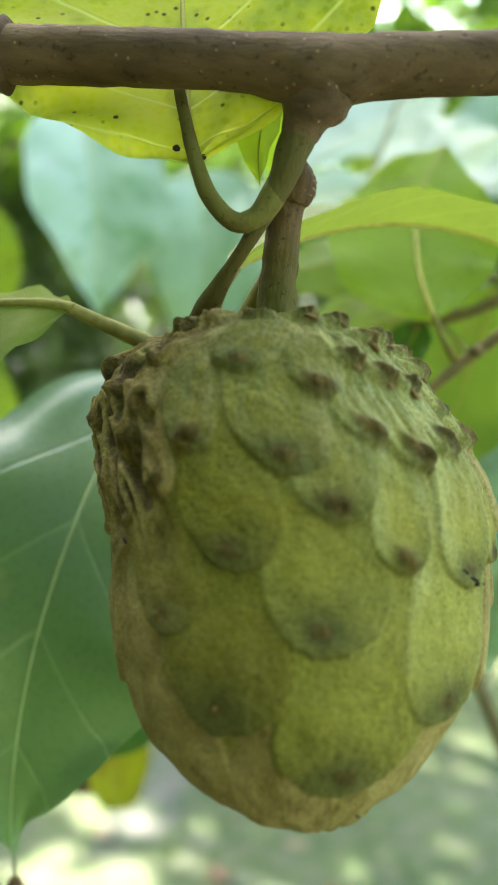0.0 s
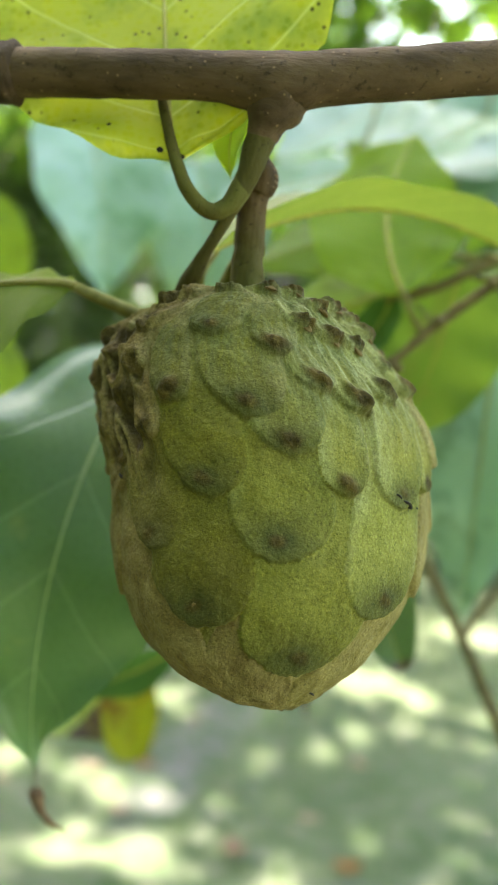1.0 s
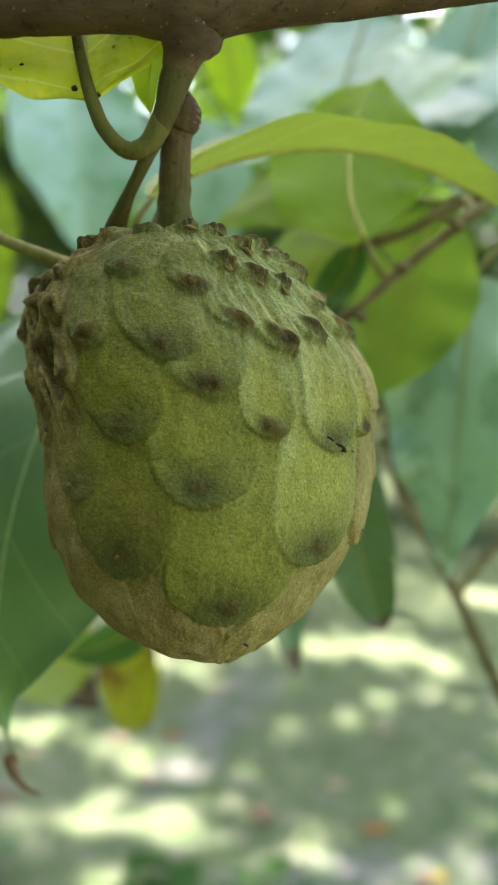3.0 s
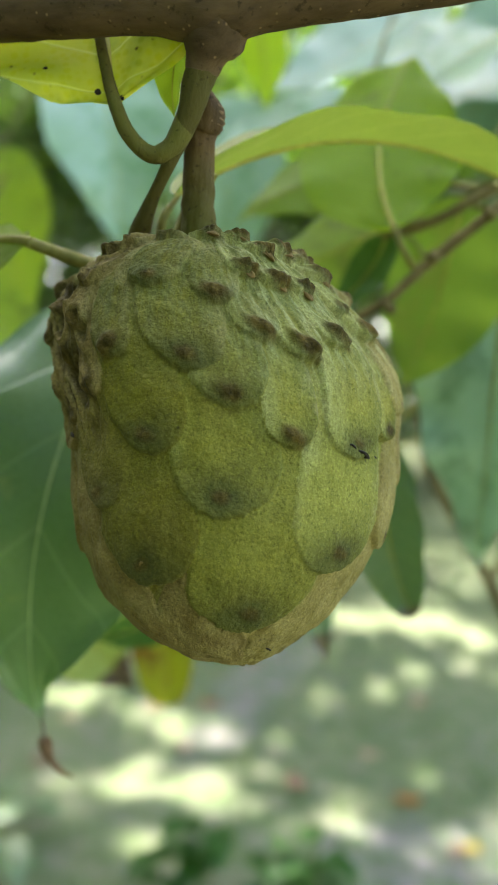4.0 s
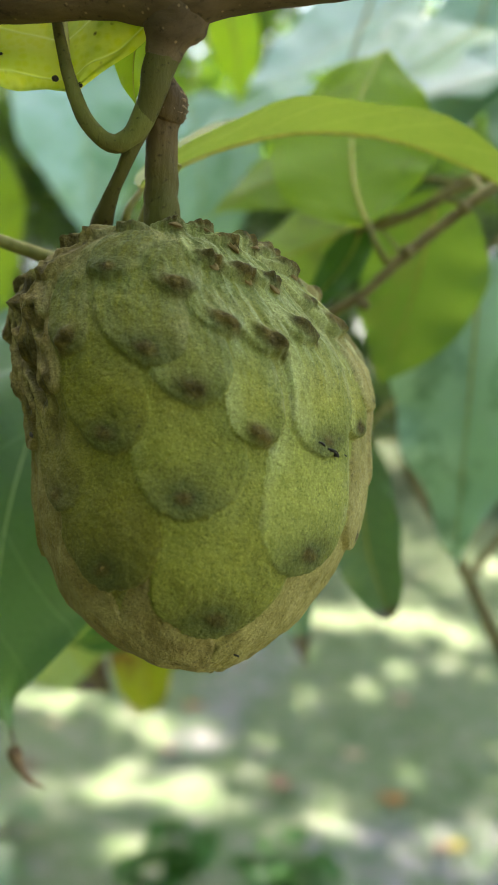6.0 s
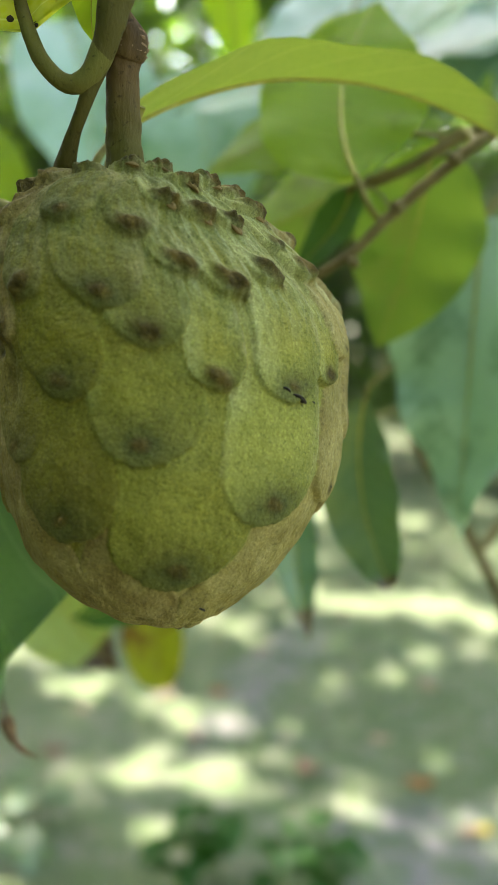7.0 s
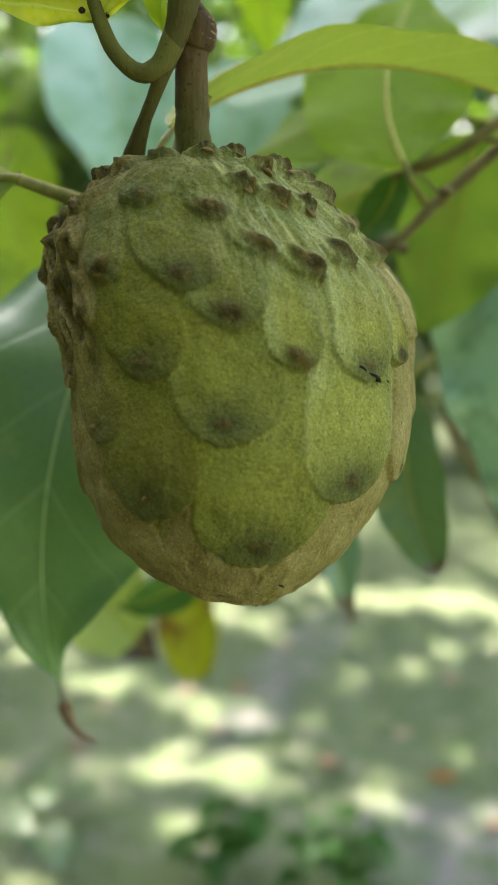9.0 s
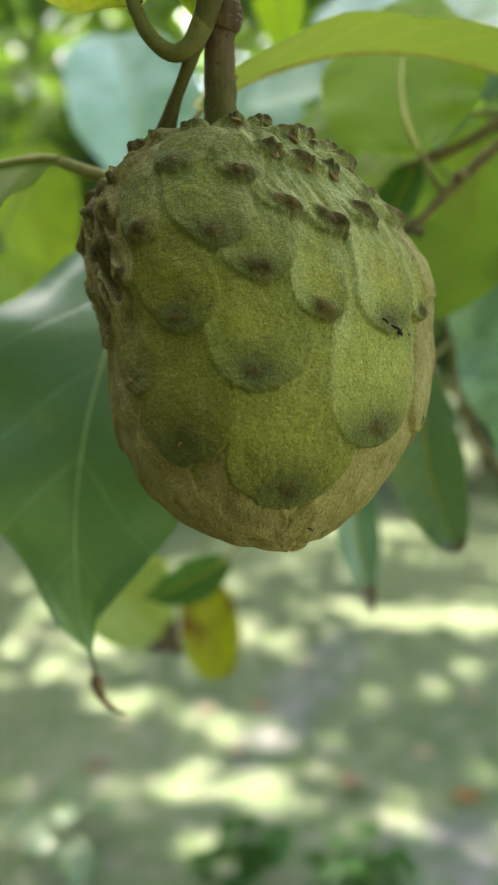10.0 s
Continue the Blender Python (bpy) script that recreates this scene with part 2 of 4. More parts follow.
BROAD = blade_mat("broad_blade", (0.120, 0.195, 0.036), (0.30, 0.33, 0.07), (0.46, 0.62, 0.035), 0.58, 0.6, (0.17, 0.24, 0.030), vein_show=0.5, spec=0.12, sides=7)
LIME = blade_mat("lime_blade", (0.150, 0.225, 0.030), (0.27, 0.30, 0.05), (0.42, 0.56, 0.025), 0.48, 0.6, vein_show=0.3, spec=0.12)
GREEN = blade_mat("green_blade", (0.070, 0.130, 0.055), (0.20, 0.26, 0.11), (0.13, 0.26, 0.02), 0.2, 0.46, (0.15, 0.19, 0.04), tip=0.965, spec=1.0)
# pale bluish base colour stands for the sky reflected in the gloss
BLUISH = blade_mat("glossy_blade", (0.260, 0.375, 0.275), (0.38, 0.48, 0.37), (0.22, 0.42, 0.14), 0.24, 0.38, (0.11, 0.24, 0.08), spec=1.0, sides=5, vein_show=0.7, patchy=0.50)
SHEEN = blade_mat("drooping_blade", (0.070, 0.142, 0.054), (0.19, 0.27, 0.14), (0.10, 0.21, 0.02), 0.24, 0.38, (0.17, 0.20, 0.04), tip=0.965, spec=1.0, vein_show=0.45, patchy=0.63, sides=5)
OLIVE = blade_mat("olive_blade", (0.24, 0.29, 0.08), (0.29, 0.32, 0.10), (0.40, 0.48, 0.08), 0.45, 0.5, (0.30, 0.28, 0.07), tip=0.80, patchy=0.6)
AGEING = blade_mat("ageing_blade", (0.190, 0.220, 0.020), (0.30, 0.29, 0.04), (0.42, 0.42, 0.015), 0.5, 0.6, (0.15, 0.075, 0.014), 0.6, spec=0.2, patchy=0.45)
# these two blades also carry reflected sky in their base colour
SKYLIT = blade_mat("skylit_blade", (0.255, 0.365, 0.290), (0.33, 0.45, 0.35), (0.22, 0.42, 0.16), 0.2, 0.4, (0.15, 0.25, 0.15), spec=1.0, vein_show=0.3, patchy=0.5)
GLOSS = blade_mat("sky_gloss_blade", (0.27, 0.40, 0.31), (0.33, 0.45, 0.35), (0.20, 0.36, 0.12), 0.25, 0.34, (0.10, 0.19, 0.09), spec=1.0, vein_show=0.5, patchy=0.48, sides=6)
LOWER = blade_mat("lower_blade", (0.130, 0.205, 0.040), (0.22, 0.27, 0.07), (0.27, 0.40, 0.035), 0.48, 0.5, (0.22, 0.24, 0.04), spec=0.3, vein_show=0.35, sides=7, patchy=0.62)
BRIGHT = blade_mat("bright_blade", (0.24, 0.36, 0.03), (0.35, 0.42, 0.06), (0.60, 0.80, 0.03), 0.6, 0.6, spec=0.2)
WEEDY = blade_mat("dark_blade", (0.045, 0.105, 0.022), (0.08, 0.14, 0.04), (0.10, 0.22, 0.02), 0.25, 0.55, spec=0.3)
GREENSTEM = plain("leaf_stalk_green", (0.125, 0.116, 0.022), (0.205, 0.180, 0.042), 240, 0.55)
SPECK = plain("dried_speck", (0.006, 0.005, 0.004), (0.025, 0.015, 0.008), 500, 0.6)
RIB = plain("midrib_skin", (0.25, 0.23, 0.035), (0.36, 0.32, 0.07), 200, 0.5)
GREENRIB = plain("green_midrib", (0.24, 0.32, 0.15), (0.32, 0.39, 0.20), 200, 0.5)
DRYTIP = plain("dry_leaf", (0.075, 0.042, 0.020), (0.17, 0.10, 0.05), 250, 0.8)


# ---- shapes ----
def spline(points, count):
    """Catmull-Rom through points (any dimension), evenly in its own parameter."""
    p = np.asarray(points, float)
    p = np.vstack([2 * p[0] - p[1], p, 2 * p[-1] - p[-2]])
    out = []
    for s in np.linspace(0, len(p) - 3, count):
        i = min(int(s), len(p) - 4)
        t = s - i
        a, b, c, d = p[i : i + 4]
        out.append(0.5 * (2 * b + (c - a) * t + (2 * a - 5 * b + 4 * c - d) * t * t + (3 * b - a - 3 * c + d) * t**3))
    return np.array(out)


def tube(name, points, radii, material, parent, label="", rings=40, around=20, rough=0.0, seed=0, grain=120.0):
    """A round limb through points, with its radius at each, closed at both ends, with an uneven skin."""
    q = spline([(*p, r) for p, r in zip(points, radii)], rings)
    c, rad = q[:, :3], q[:, 3]
    tang = np.gradient(c, axis=0)
    tang /= np.linalg.norm(tang, axis=1)[:, None]
    ref = np.array([0.13, 0.97, 0.2]) if abs(tang[0][1]) < 0.8 else np.array([0.9, 0.1, 0.3])
    verts, faces = [], []
    for i in range(rings):
        a = np.cross(tang[i], ref)
        a /= np.linalg.norm(a)
        b = np.cross(tang[i], a)
        for k in range(around):
            w = 2 * math.pi * k / around
            way = math.cos(w) * a + math.sin(w) * b
            r = rad[i]
            if rough:
                r *= 1 + rough * noise.noise(Vector((c[i] + way * r) * grain) + Vector((seed, 0, 0)))
            verts.append(tuple(c[i] + way * r))
    for i in range(rings - 1):
        for k in range(around):
            k2 = (k + 1) % around
            faces.append((i * around + k, i * around + k2, (i + 1) * around + k2, (i + 1) * around + k))
    faces.append(tuple(range(around)))
    faces.append(tuple((rings - 1) * around + k for k in reversed(range(around))))
    return mesh_part(name, verts, faces, material, parent, label)


def outline(s, blunt, slope=0.6):
    """Half width of an ovate blade, 0 to 1, from base to tip."""
    return np.clip(np.sin(math.pi * np.clip(s, 0, 1) ** blunt), 0, 1) ** (0.62 + slope * s)


def leaf(name, label, base, bend, tip, facing, half, material, petiole=None, fold=0.25, wave=0.06, blunt=0.72, droop=0.0, rib=0.0009,
         pet_r=0.0014, rib_mat=None, tip_curl=None, slim=0.0, seed=0, slope=0.6, group="", lengthwise=34, crosswise=9, pet_mat=None):
    """A leaf from base over bend to tip; facing: the way its upper side looks; half: half width; fold: V of the two halves."""
    top = thing(name, label, "leaf", base, group)
    o = np.array(base, float)
    p0, p1, p2 = (np.array(p, float) - o for p in (base, bend, tip))
    mid = 2 * p1 - 0.5 * (p0 + p2)
    s = 0.5 - 0.5 * np.cos(math.pi * np.linspace(0, 1, lengthwise))
    c = ((1 - s) ** 2)[:, None] * p0 + (2 * s * (1 - s))[:, None] * mid + (s**2)[:, None] * p2
    tang = 2 * (1 - s)[:, None] * (mid - p0) + 2 * s[:, None] * (p2 - mid)
    tang /= np.linalg.norm(tang, axis=1)[:, None]
    face = np.array(facing, float)
    w = outline(s, blunt, slope) * half
    if slim:
        w = w * np.clip(s / slim, 0, 1) ** 0.6
    verts, uv, faces = [], [], []
    n = 2 * crosswise + 1
    for i in range(lengthwise):
        side = np.cross(tang[i], face)
        side /= np.linalg.norm(side)
        up = np.cross(side, tang[i])
        for j in range(n):
            x = (j - crosswise) / crosswise
            d = abs(x)
            lift = fold * d * w[i] - droop * d * d * w[i]
            lift += wave * half * d**1.5 * min(1, 4 * s[i]) * math.sin(7.5 * s[i] * math.pi + (0 if x > 0 else 1.7) + seed)
            lift += 0.06 * d * half * noise.noise(Vector((3 * x + seed, 6 * s[i], 0.5)))
            edge = 1 + 0.03 * math.sin(19 * s[i] + seed) * d
            verts.append(tuple(c[i] + side * x * w[i] * edge + up * lift))
            uv.append((0.5 + 0.5 * x * outline(s[i : i + 1], blunt, slope)[0], s[i]))
    for i in range(lengthwise - 1):
        for j in range(n - 1):
            a = i * n + j
            faces.append((a, a + 1, a + n + 1, a + n))
    blade = mesh_part("blade", verts, faces, material, top, uv=uv)
    if rib:
        k = np.linspace(0, lengthwise - 1, 9).astype(int)
        tube("midrib", [tuple(c[i]) for i in k], [rib * (1.15 - 0.95 * s[i]) for i in k], rib_mat or RIB, blade, "pale midrib", 26, 8)
    if petiole:
        pts = [tuple(np.array(p) - o) for p in petiole]
        tube("petiole", pts, list(np.linspace(pet_r * 1.2, 1.15 * rib if rib else 0.75 * pet_r, len(pts))), pet_mat or PETIOLE, top, "", 26, 12, 0.06, seed, 400)
    if tip_curl:
        pts = [tuple(c[-3])] + [tuple(np.array(p) - o) for p in tip_curl]
        tube("dry_tip", pts, [0.0012, *np.linspace(0.0030, 0.0005, len(tip_curl))], DRYTIP, blade, "brown dried curled leaf tip", 30, 10, 0.35, 3, 300)
    return top


# ---- the fruit ----
FRUIT = Vector((0.0064, 0.2800, 1.7019))
FRUIT_H = 0.0631
# the body from tip to stalk, in mm: how far its axis lies aside and behind, and its girth
LEVELS = np.radians([-90, -68, -45, -22, 0, 22, 45, 68, 90])
ASIDE = np.array([15.0, 5.4, 2.3, 2.6, 0.8, -4.8, -11.4, -9.8, -12.4]) / 1000
BEHIND_AXIS = np.array([-30.7, -22.8, -13.7, -7.0, -0.7, 5.2, 1.7, -10.9, -24.2]) / 1000
GIRTH = np.array([57.3, 55.9, 54.1, 53.5, 53.5, 62.0, 68.5, 78.2, 90.2]) / 1000


def level(values, phi):
    """A smooth line through the values at LEVELS."""
    slope = np.gradient(values, LEVELS)
    i = np.clip(np.searchsorted(LEVELS, phi) - 1, 0, len(LEVELS) - 2)
    h = LEVELS[i + 1] - LEVELS[i]
    t = (phi - LEVELS[i]) / h
    return (2 * t**3 - 3 * t**2 + 1) * values[i] + (t**3 - 2 * t**2 + t) * h * slope[i] + (3 * t**2 - 2 * t**3) * values[i + 1] + (t**3 - t**2) * h * slope[i + 1]


def body_place(az, phi, out=0.0):
    """A place on the smooth body: az from the side that faces the path, positive towards +x; phi from the tip (-90 degrees) to the stalk (90)."""
    r = level(GIRTH, phi) * np.cos(phi)
    o = out * np.cos(phi)
    return np.stack([level(ASIDE, phi) + (r + o) * np.sin(az), level(BEHIND_AXIS, phi) - (r + o) * np.cos(az), FRUIT_H * np.sin(phi) + out * np.sin(phi) + 0 * az], -1)


# the scales by their tips: turn and level (degrees), half width (mm), how pale (with the light from the right), how
# knobby
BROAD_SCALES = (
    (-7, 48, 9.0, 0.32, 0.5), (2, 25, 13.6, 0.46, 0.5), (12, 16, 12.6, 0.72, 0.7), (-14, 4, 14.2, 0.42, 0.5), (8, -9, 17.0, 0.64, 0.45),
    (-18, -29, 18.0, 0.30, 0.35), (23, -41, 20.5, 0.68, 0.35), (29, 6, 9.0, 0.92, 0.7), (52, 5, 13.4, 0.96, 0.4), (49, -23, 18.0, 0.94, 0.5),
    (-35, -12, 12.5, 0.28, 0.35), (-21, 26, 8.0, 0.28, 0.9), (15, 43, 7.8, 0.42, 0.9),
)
# the small knobby ones of the crest: turn, level, half width, how knobby
CREST_SCALES = (
    (25, 33, 7.6, 1.0), (37, 29, 7.8, 1.0), (51, 33, 7.8, 1.0), (28, 54, 6.4, 0.9), (39, 50, 5.8, 1.0), (49, 48, 5.6, 1.0), (70, 56, 6.2, 1.0), (70, 63, 4.9, 0.8),
    (59, 67, 5.7, 1.0), (42, 64, 4.6, 0.8), (38, 73, 5.3, 0.9), (20, 75, 4.9, 0.8), (73, 37, 7.4, 1.0), (66, 44, 5.2, 0.6), (68, 8, 7.4, 0.4),
)
# the furrowed corky ones of the left flank, their shade painted as a dark tone
FLANK_SCALES = (
    (-37, 34, 6.4, 0.9), (-44, 23, 5.6, 0.9), (-35, 48, 5.4, 0.8), (-53, 38, 5.0, 0.8), (-32, 15, 6.4, 1.0), (-60, 12, 5.4, 0.7), (-44, 63, 5.0, 0.8),
    (-57, -1, 6.4, 0.4), (-37, 68, 4.9, 0.3), (-51, 6, 4.4, 0.5), (-12, 72, 4.8, 0.2), (-66, 28, 5.5, 0.8), (-72, 45, 5.5, 0.8), (-76, 2, 6.5, 0.5),
)
# the brownish ones that look down or away
UNDER_SCALES = ((-44, -70, 22.0, 0.0), (62, -64, 20.0, 0.0), (20, -84, 13.0, 0.0), (3, -68, 14.0, 0.0), (-74, -30, 15.0, 0.1), (80, -21, 13.0, 0.4), (78, 15, 9.0, 0.1))


def field(AZ, PHI, k, kz, shift=0.0):
    """Noise over the body, k waves round and kz up."""
    return np.array([noise.noise(Vector((k * math.sin(a), k * math.cos(a), kz * p + shift))) for a, p in zip(AZ.ravel(), PHI.ravel())]).reshape(AZ.shape)


def build_fruit():
    top = thing("custard_apple_fruit", "unripe yellow-green custard apple with knobbly scales hanging from a woody stalk", "fruit", FRUIT)
    ps = np.linspace(-math.pi / 2, math.pi / 2, 2001)
    prof = np.stack([level(GIRTH, ps) * np.cos(ps), FRUIT_H * np.sin(ps)], -1)
    arc = np.r_[0, np.cumsum(np.linalg.norm(np.diff(prof, axis=0), axis=1))]
    rng = random.Random(4)
    rows = [(a, p, w, t, 0.0, k) for a, p, w, t, k in BROAD_SCALES]
    # paler towards the right, as the light falls; the left flank stays dark
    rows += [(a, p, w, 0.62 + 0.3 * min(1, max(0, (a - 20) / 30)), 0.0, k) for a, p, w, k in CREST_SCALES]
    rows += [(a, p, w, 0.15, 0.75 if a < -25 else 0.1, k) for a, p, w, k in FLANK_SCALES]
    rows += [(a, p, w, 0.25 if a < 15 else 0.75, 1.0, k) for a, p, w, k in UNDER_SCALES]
    # the hidden side goes on in the same spacing
    for k in range(900):
        p, a = rng.uniform(-62, 74), rng.uniform(96, 268)
        a -= 360 if a > 180 else 0
        w = 13.0 if p < 15 else 13.0 - 7.5 * min(1, (p - 15) / 35)
        here = body_place(np.array(radians(a)), np.array(radians(p)))
        if all(np.linalg.norm(here - body_place(np.array(radians(r[0])), np.array(radians(r[1])))) > 0.00085 * (w + r[2]) for r in rows):
            rows.append((a, p, w, rng.uniform(0.2, 0.6), 0.5, 0.5 if p < 15 else 0.9))
    A, P, SIZE, TONE, CORKY, KNOB = (np.array(c, float) for c in zip(*rows))
    A, P, SIZE = np.radians(A), np.radians(P), SIZE / 1000
    S = np.interp(P, ps, arc)
    naz, nu = 600, 400
    phis = np.interp(np.linspace(0, arc[-1], nu + 2)[1:-1], arc, ps)
    AZ, PHI = np.meshgrid(np.linspace(-math.pi, math.pi, naz, endpoint=False), phis)
    SS = np.interp(PHI, ps, arc)
    ring = level(GIRTH, PHI) * np.cos(PHI)
    deg, lev = np.degrees(AZ), np.degrees(PHI)
    wob, rugged, fine = field(AZ, PHI, 7, 7), field(AZ, PHI, 30, 13, 7), field(AZ, PHI, 26, 22, 3)
    best = np.full(AZ.shape, -1.0)
    who = np.zeros(AZ.shape, int)
    cross, knob, near, halo, low, pit = (np.zeros(AZ.shape) for _ in range(6))
    girth = [rng.uniform(0.85, 1.2) for _ in A]
    for i in range(len(A)):
        turn = (AZ - A[i] + math.pi) % (2 * math.pi) - math.pi
        dx, dz, W = turn * (ring + 0.002), SS - S[i], SIZE[i]
        x, v = dx / W + 0.07 * wob, dz / W - (0.60 if W > 0.0085 else 0.52) + 0.04 * fine
        d = np.where(v < 0, np.hypot(x, v), np.abs(x) * (1 - 0.03 * np.clip(v, 0, 3)) + 0.06 * np.clip(v, 0, 9) ** 2)
        soft = -1 if A[i] < 0.35 else 1
        mask = np.clip((1.08 - d) / (0.15 + 0.22 * np.clip(soft * x - 0.05, 0, 0.6)), 0, 1)
        mask = mask * mask * (3 - 2 * mask)
        h = np.maximum(mask * (1 - 0.26 * np.clip(v + 0.6, 0, 3.2)) - 0.08 * x * x, 0.24 - 0.25 * np.clip(np.hypot(x, 0.6 * v) - 1, 0, 3))
        take = h > best
        who[take], cross[take], low[take] = i, x[take], (np.clip((0.2 - v) / 1.0, 0, 1) * np.clip(1.3 - x * x, 0, 1) * mask)[take]
        best = np.maximum(best, h)
        # the tip: a dark knob that leans along the scale
        lean = 0.5 if A[i] > 0.3 else -0.6 if A[i] < -0.25 else 0.1
        k = (0.0011 + 0.0021 * KNOB[i] + 0.040 * W) * girth[i]
        ex, ez = dx, dz + lean * dx * min(1, 1.3 * KNOB[i])
        bell = np.exp(-(((ex / (1.2 * k)) ** 2 + (ez / (0.85 * k)) ** 2) ** 1.0))
        knob = np.maximum(knob, bell * (0.0003 + 0.0019 * KNOB[i] ** 2) * (1 if A[i] > -0.5 else 0.25))
        near = np.maximum(near, np.exp(-(((ex / (1.25 * k)) ** 2 + ((ez + 0.1 * k) / (0.9 * k)) ** 2) ** 1.3)) * (0.62 + 0.38 * KNOB[i]))
        halo = np.maximum(halo, np.exp(-((dx / (0.46 * W)) ** 2 + ((dz + 0.02 * W) / (0.30 * W)) ** 2)))
        if KNOB[i] < 0.7:
            pit = np.maximum(pit, np.exp(-((dx / (0.20 * W)) ** 2 + ((dz - 0.06 * W) / (0.14 * W)) ** 2)))
    best = np.clip(best, -0.1, 1)
    crest = np.clip((lev - 12) / 20, 0, 1)
    rise = 0.0026 + 0.0008 * crest + 0.0006 * np.clip((deg - 25) / 20, 0, 1)
    flank = np.clip((-deg - 26) / 12, 0, 1) * np.clip((150 + deg) / 40, 0, 1) * np.clip((lev + 4) / 12, 0, 1) * np.clip((78 - lev) / 14, 0, 1)
    ridges = field(AZ + 0.25 * PHI, PHI, 9, 4.5, 1.0)
    pleat = field(AZ, PHI, 17, 3.2, 5)
    streaky = crest * np.clip((deg - 8) / 18, 0, 1) * np.clip((150 - deg) / 40, 0, 1)
    lift = rise * (best - 0.6) + knob * (1 + 0.5 * rugged) - 0.0006 * pit + 0.0005 * crest * np.abs(rugged)
    lift += streaky * 0.0016 * (0.2 - np.abs(pleat)) + flank * (0.0065 * (0.10 - np.abs(ridges)) + 0.0007 * rugged)
    lift += 0.0002 * fine + 0.0007 * wob - 0.0012 * np.clip((-lev - 48) / 10, 0, 1)
    verts = [tuple(p) for p in body_place(AZ, PHI, lift).reshape(-1, 3)]
    lo, hi = len(verts), len(verts) + 1
    verts += [tuple(body_place(np.array(0.0), np.array(e * math.pi / 2))) for e in (-1, 1)]
    faces = []
    for i in range(nu - 1):
        for k in range(naz):
            k2 = (k + 1) % naz
            faces.append((i * naz + k, i * naz + k2, (i + 1) * naz + k2, (i + 1) * naz + k))
    for k in range(naz):
        k2 = (k + 1) % naz
        faces.append((lo, k2, k))
        faces.append((hi, (nu - 1) * naz + k, (nu - 1) * naz + k2))
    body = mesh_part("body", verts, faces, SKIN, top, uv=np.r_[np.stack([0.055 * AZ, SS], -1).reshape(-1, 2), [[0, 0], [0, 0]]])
    rim = np.clip((0.30 - best) / 0.22, 0, 1)
    side = np.clip((np.abs(cross + 0.12) - 0.66) / 0.3, 0, 1) * np.maximum(0.8 * crest, np.clip((TONE[who] - 0.75) / 0.15, 0, 1))
    # shade mask: strongest where the flank's relief lies lowest
    hollow = flank * np.clip((np.abs(ridges) - 0.13) / 0.10, 0, 1)
    cork = np.clip(CORKY[who] + 0.7 * flank * (lev > -2) + 0.3 * np.clip((-deg - 18) / 24, 0, 1) * np.clip((24 - lev) / 20, 0, 1) + 0.55 * rim * crest + 0.75 * np.clip((np.abs(deg - 8) - 69) / 10, 0, 1), 0, 1)
    pale = streaky * (0.4 + 0.6 * np.clip((0.16 - np.abs(pleat)) / 0.10, 0, 1))
    layers = (("tone", TONE[who]), ("near", near), ("low", low * (1 - 0.6 * CORKY[who])), ("cork", cork), ("fuzz", np.clip((lev - 14) / 26, 0, 1)), ("halo", halo), ("upper", np.clip(1.15 - best, 0, 1)), ("rim", rim), ("side", side), ("cross", np.clip(cross, -1, 1) * np.clip((TONE[who] - 0.45) / 0.25, 0, 1) * np.clip((lev + 34) / 12, 0.4, 1) * np.clip((lev + 12) / 14, 0.45, 1)), ("hollow", hollow), ("pale", pale))
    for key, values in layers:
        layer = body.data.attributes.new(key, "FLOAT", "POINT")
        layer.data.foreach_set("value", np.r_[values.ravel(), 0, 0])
    # corky tips of the scales
    shapes = []
    for kind in range(5):
        bm = bmesh.new()
        bmesh.ops.create_icosphere(bm, subdivisions=3, radius=1)
        for v in bm.verts:
            v.co.x *= 1.6 + 0.3 * v.co.z
            v.co.z = 0.66 * v.co.z - 0.16 * v.co.x**2
            v.co.y *= 0.55
            if v.co.y < 0:
                v.co.y *= 1 + 0.5 * max(0, 1 - (v.co.x - 0.4 * (kind - 2)) ** 2)
            q = Vector((1.3 * v.co.x, 1.6 * v.co.y, 2.4 * v.co.z)) + Vector((5 * kind, 0, 0))
            v.co += Vector((0.5, 0.9, 0.9)) * (0.46 * noise.noise(q) + 0.20 * noise.noise(q * 2.7))
            v.co *= 0.0019
        shapes.append(bm)
    made = [part("tubercle", bm, CORK, body, "dark brown corky tubercle tip") for bm in shapes]
    count = 0
    for i in range(len(A)):
        if KNOB[i] < 0.15 or (-1.3 < A[i] < -0.5 and KNOB[i] != 0.7):
            continue
        small = KNOB[i] < 0.7
        sunk = A[i] < -0.5
        flat = 0.5 if sunk else 0.42 if i < len(BROAD_SCALES) else 0.6
        p = Vector(body_place(A[i], P[i], 0.0004 if small else -0.0002 if sunk else 0.0006))
        x = (Vector(body_place(A[i] + 0.02, P[i])) - Vector(body_place(A[i] - 0.02, P[i]))).normalized()
        upw = Vector(body_place(A[i], P[i] + 0.01)) - Vector(body_place(A[i], P[i] - 0.01))
        y = x.cross(-upw).normalized()
        y = y if y.dot(p) < 0 else -y
        z = x.cross(y)
        ob = made[count] if count < len(made) else new("tubercle", made[count % len(made)].data)
        count += 1
        ob.parent = body
        ob["label"] = "small dark nipple at the scale's tip" if small else "dark brown corky tubercle tip"
        tilt = 36 if A[i] > 0.3 else -40 if A[i] < -0.25 else 8
        k = 0.36 * rng.uniform(0.85, 1.15) if small else (0.50 + 0.55 * KNOB[i]) * rng.uniform(0.85, 1.15) * (1.0 if i < len(BROAD_SCALES) else 1.15)
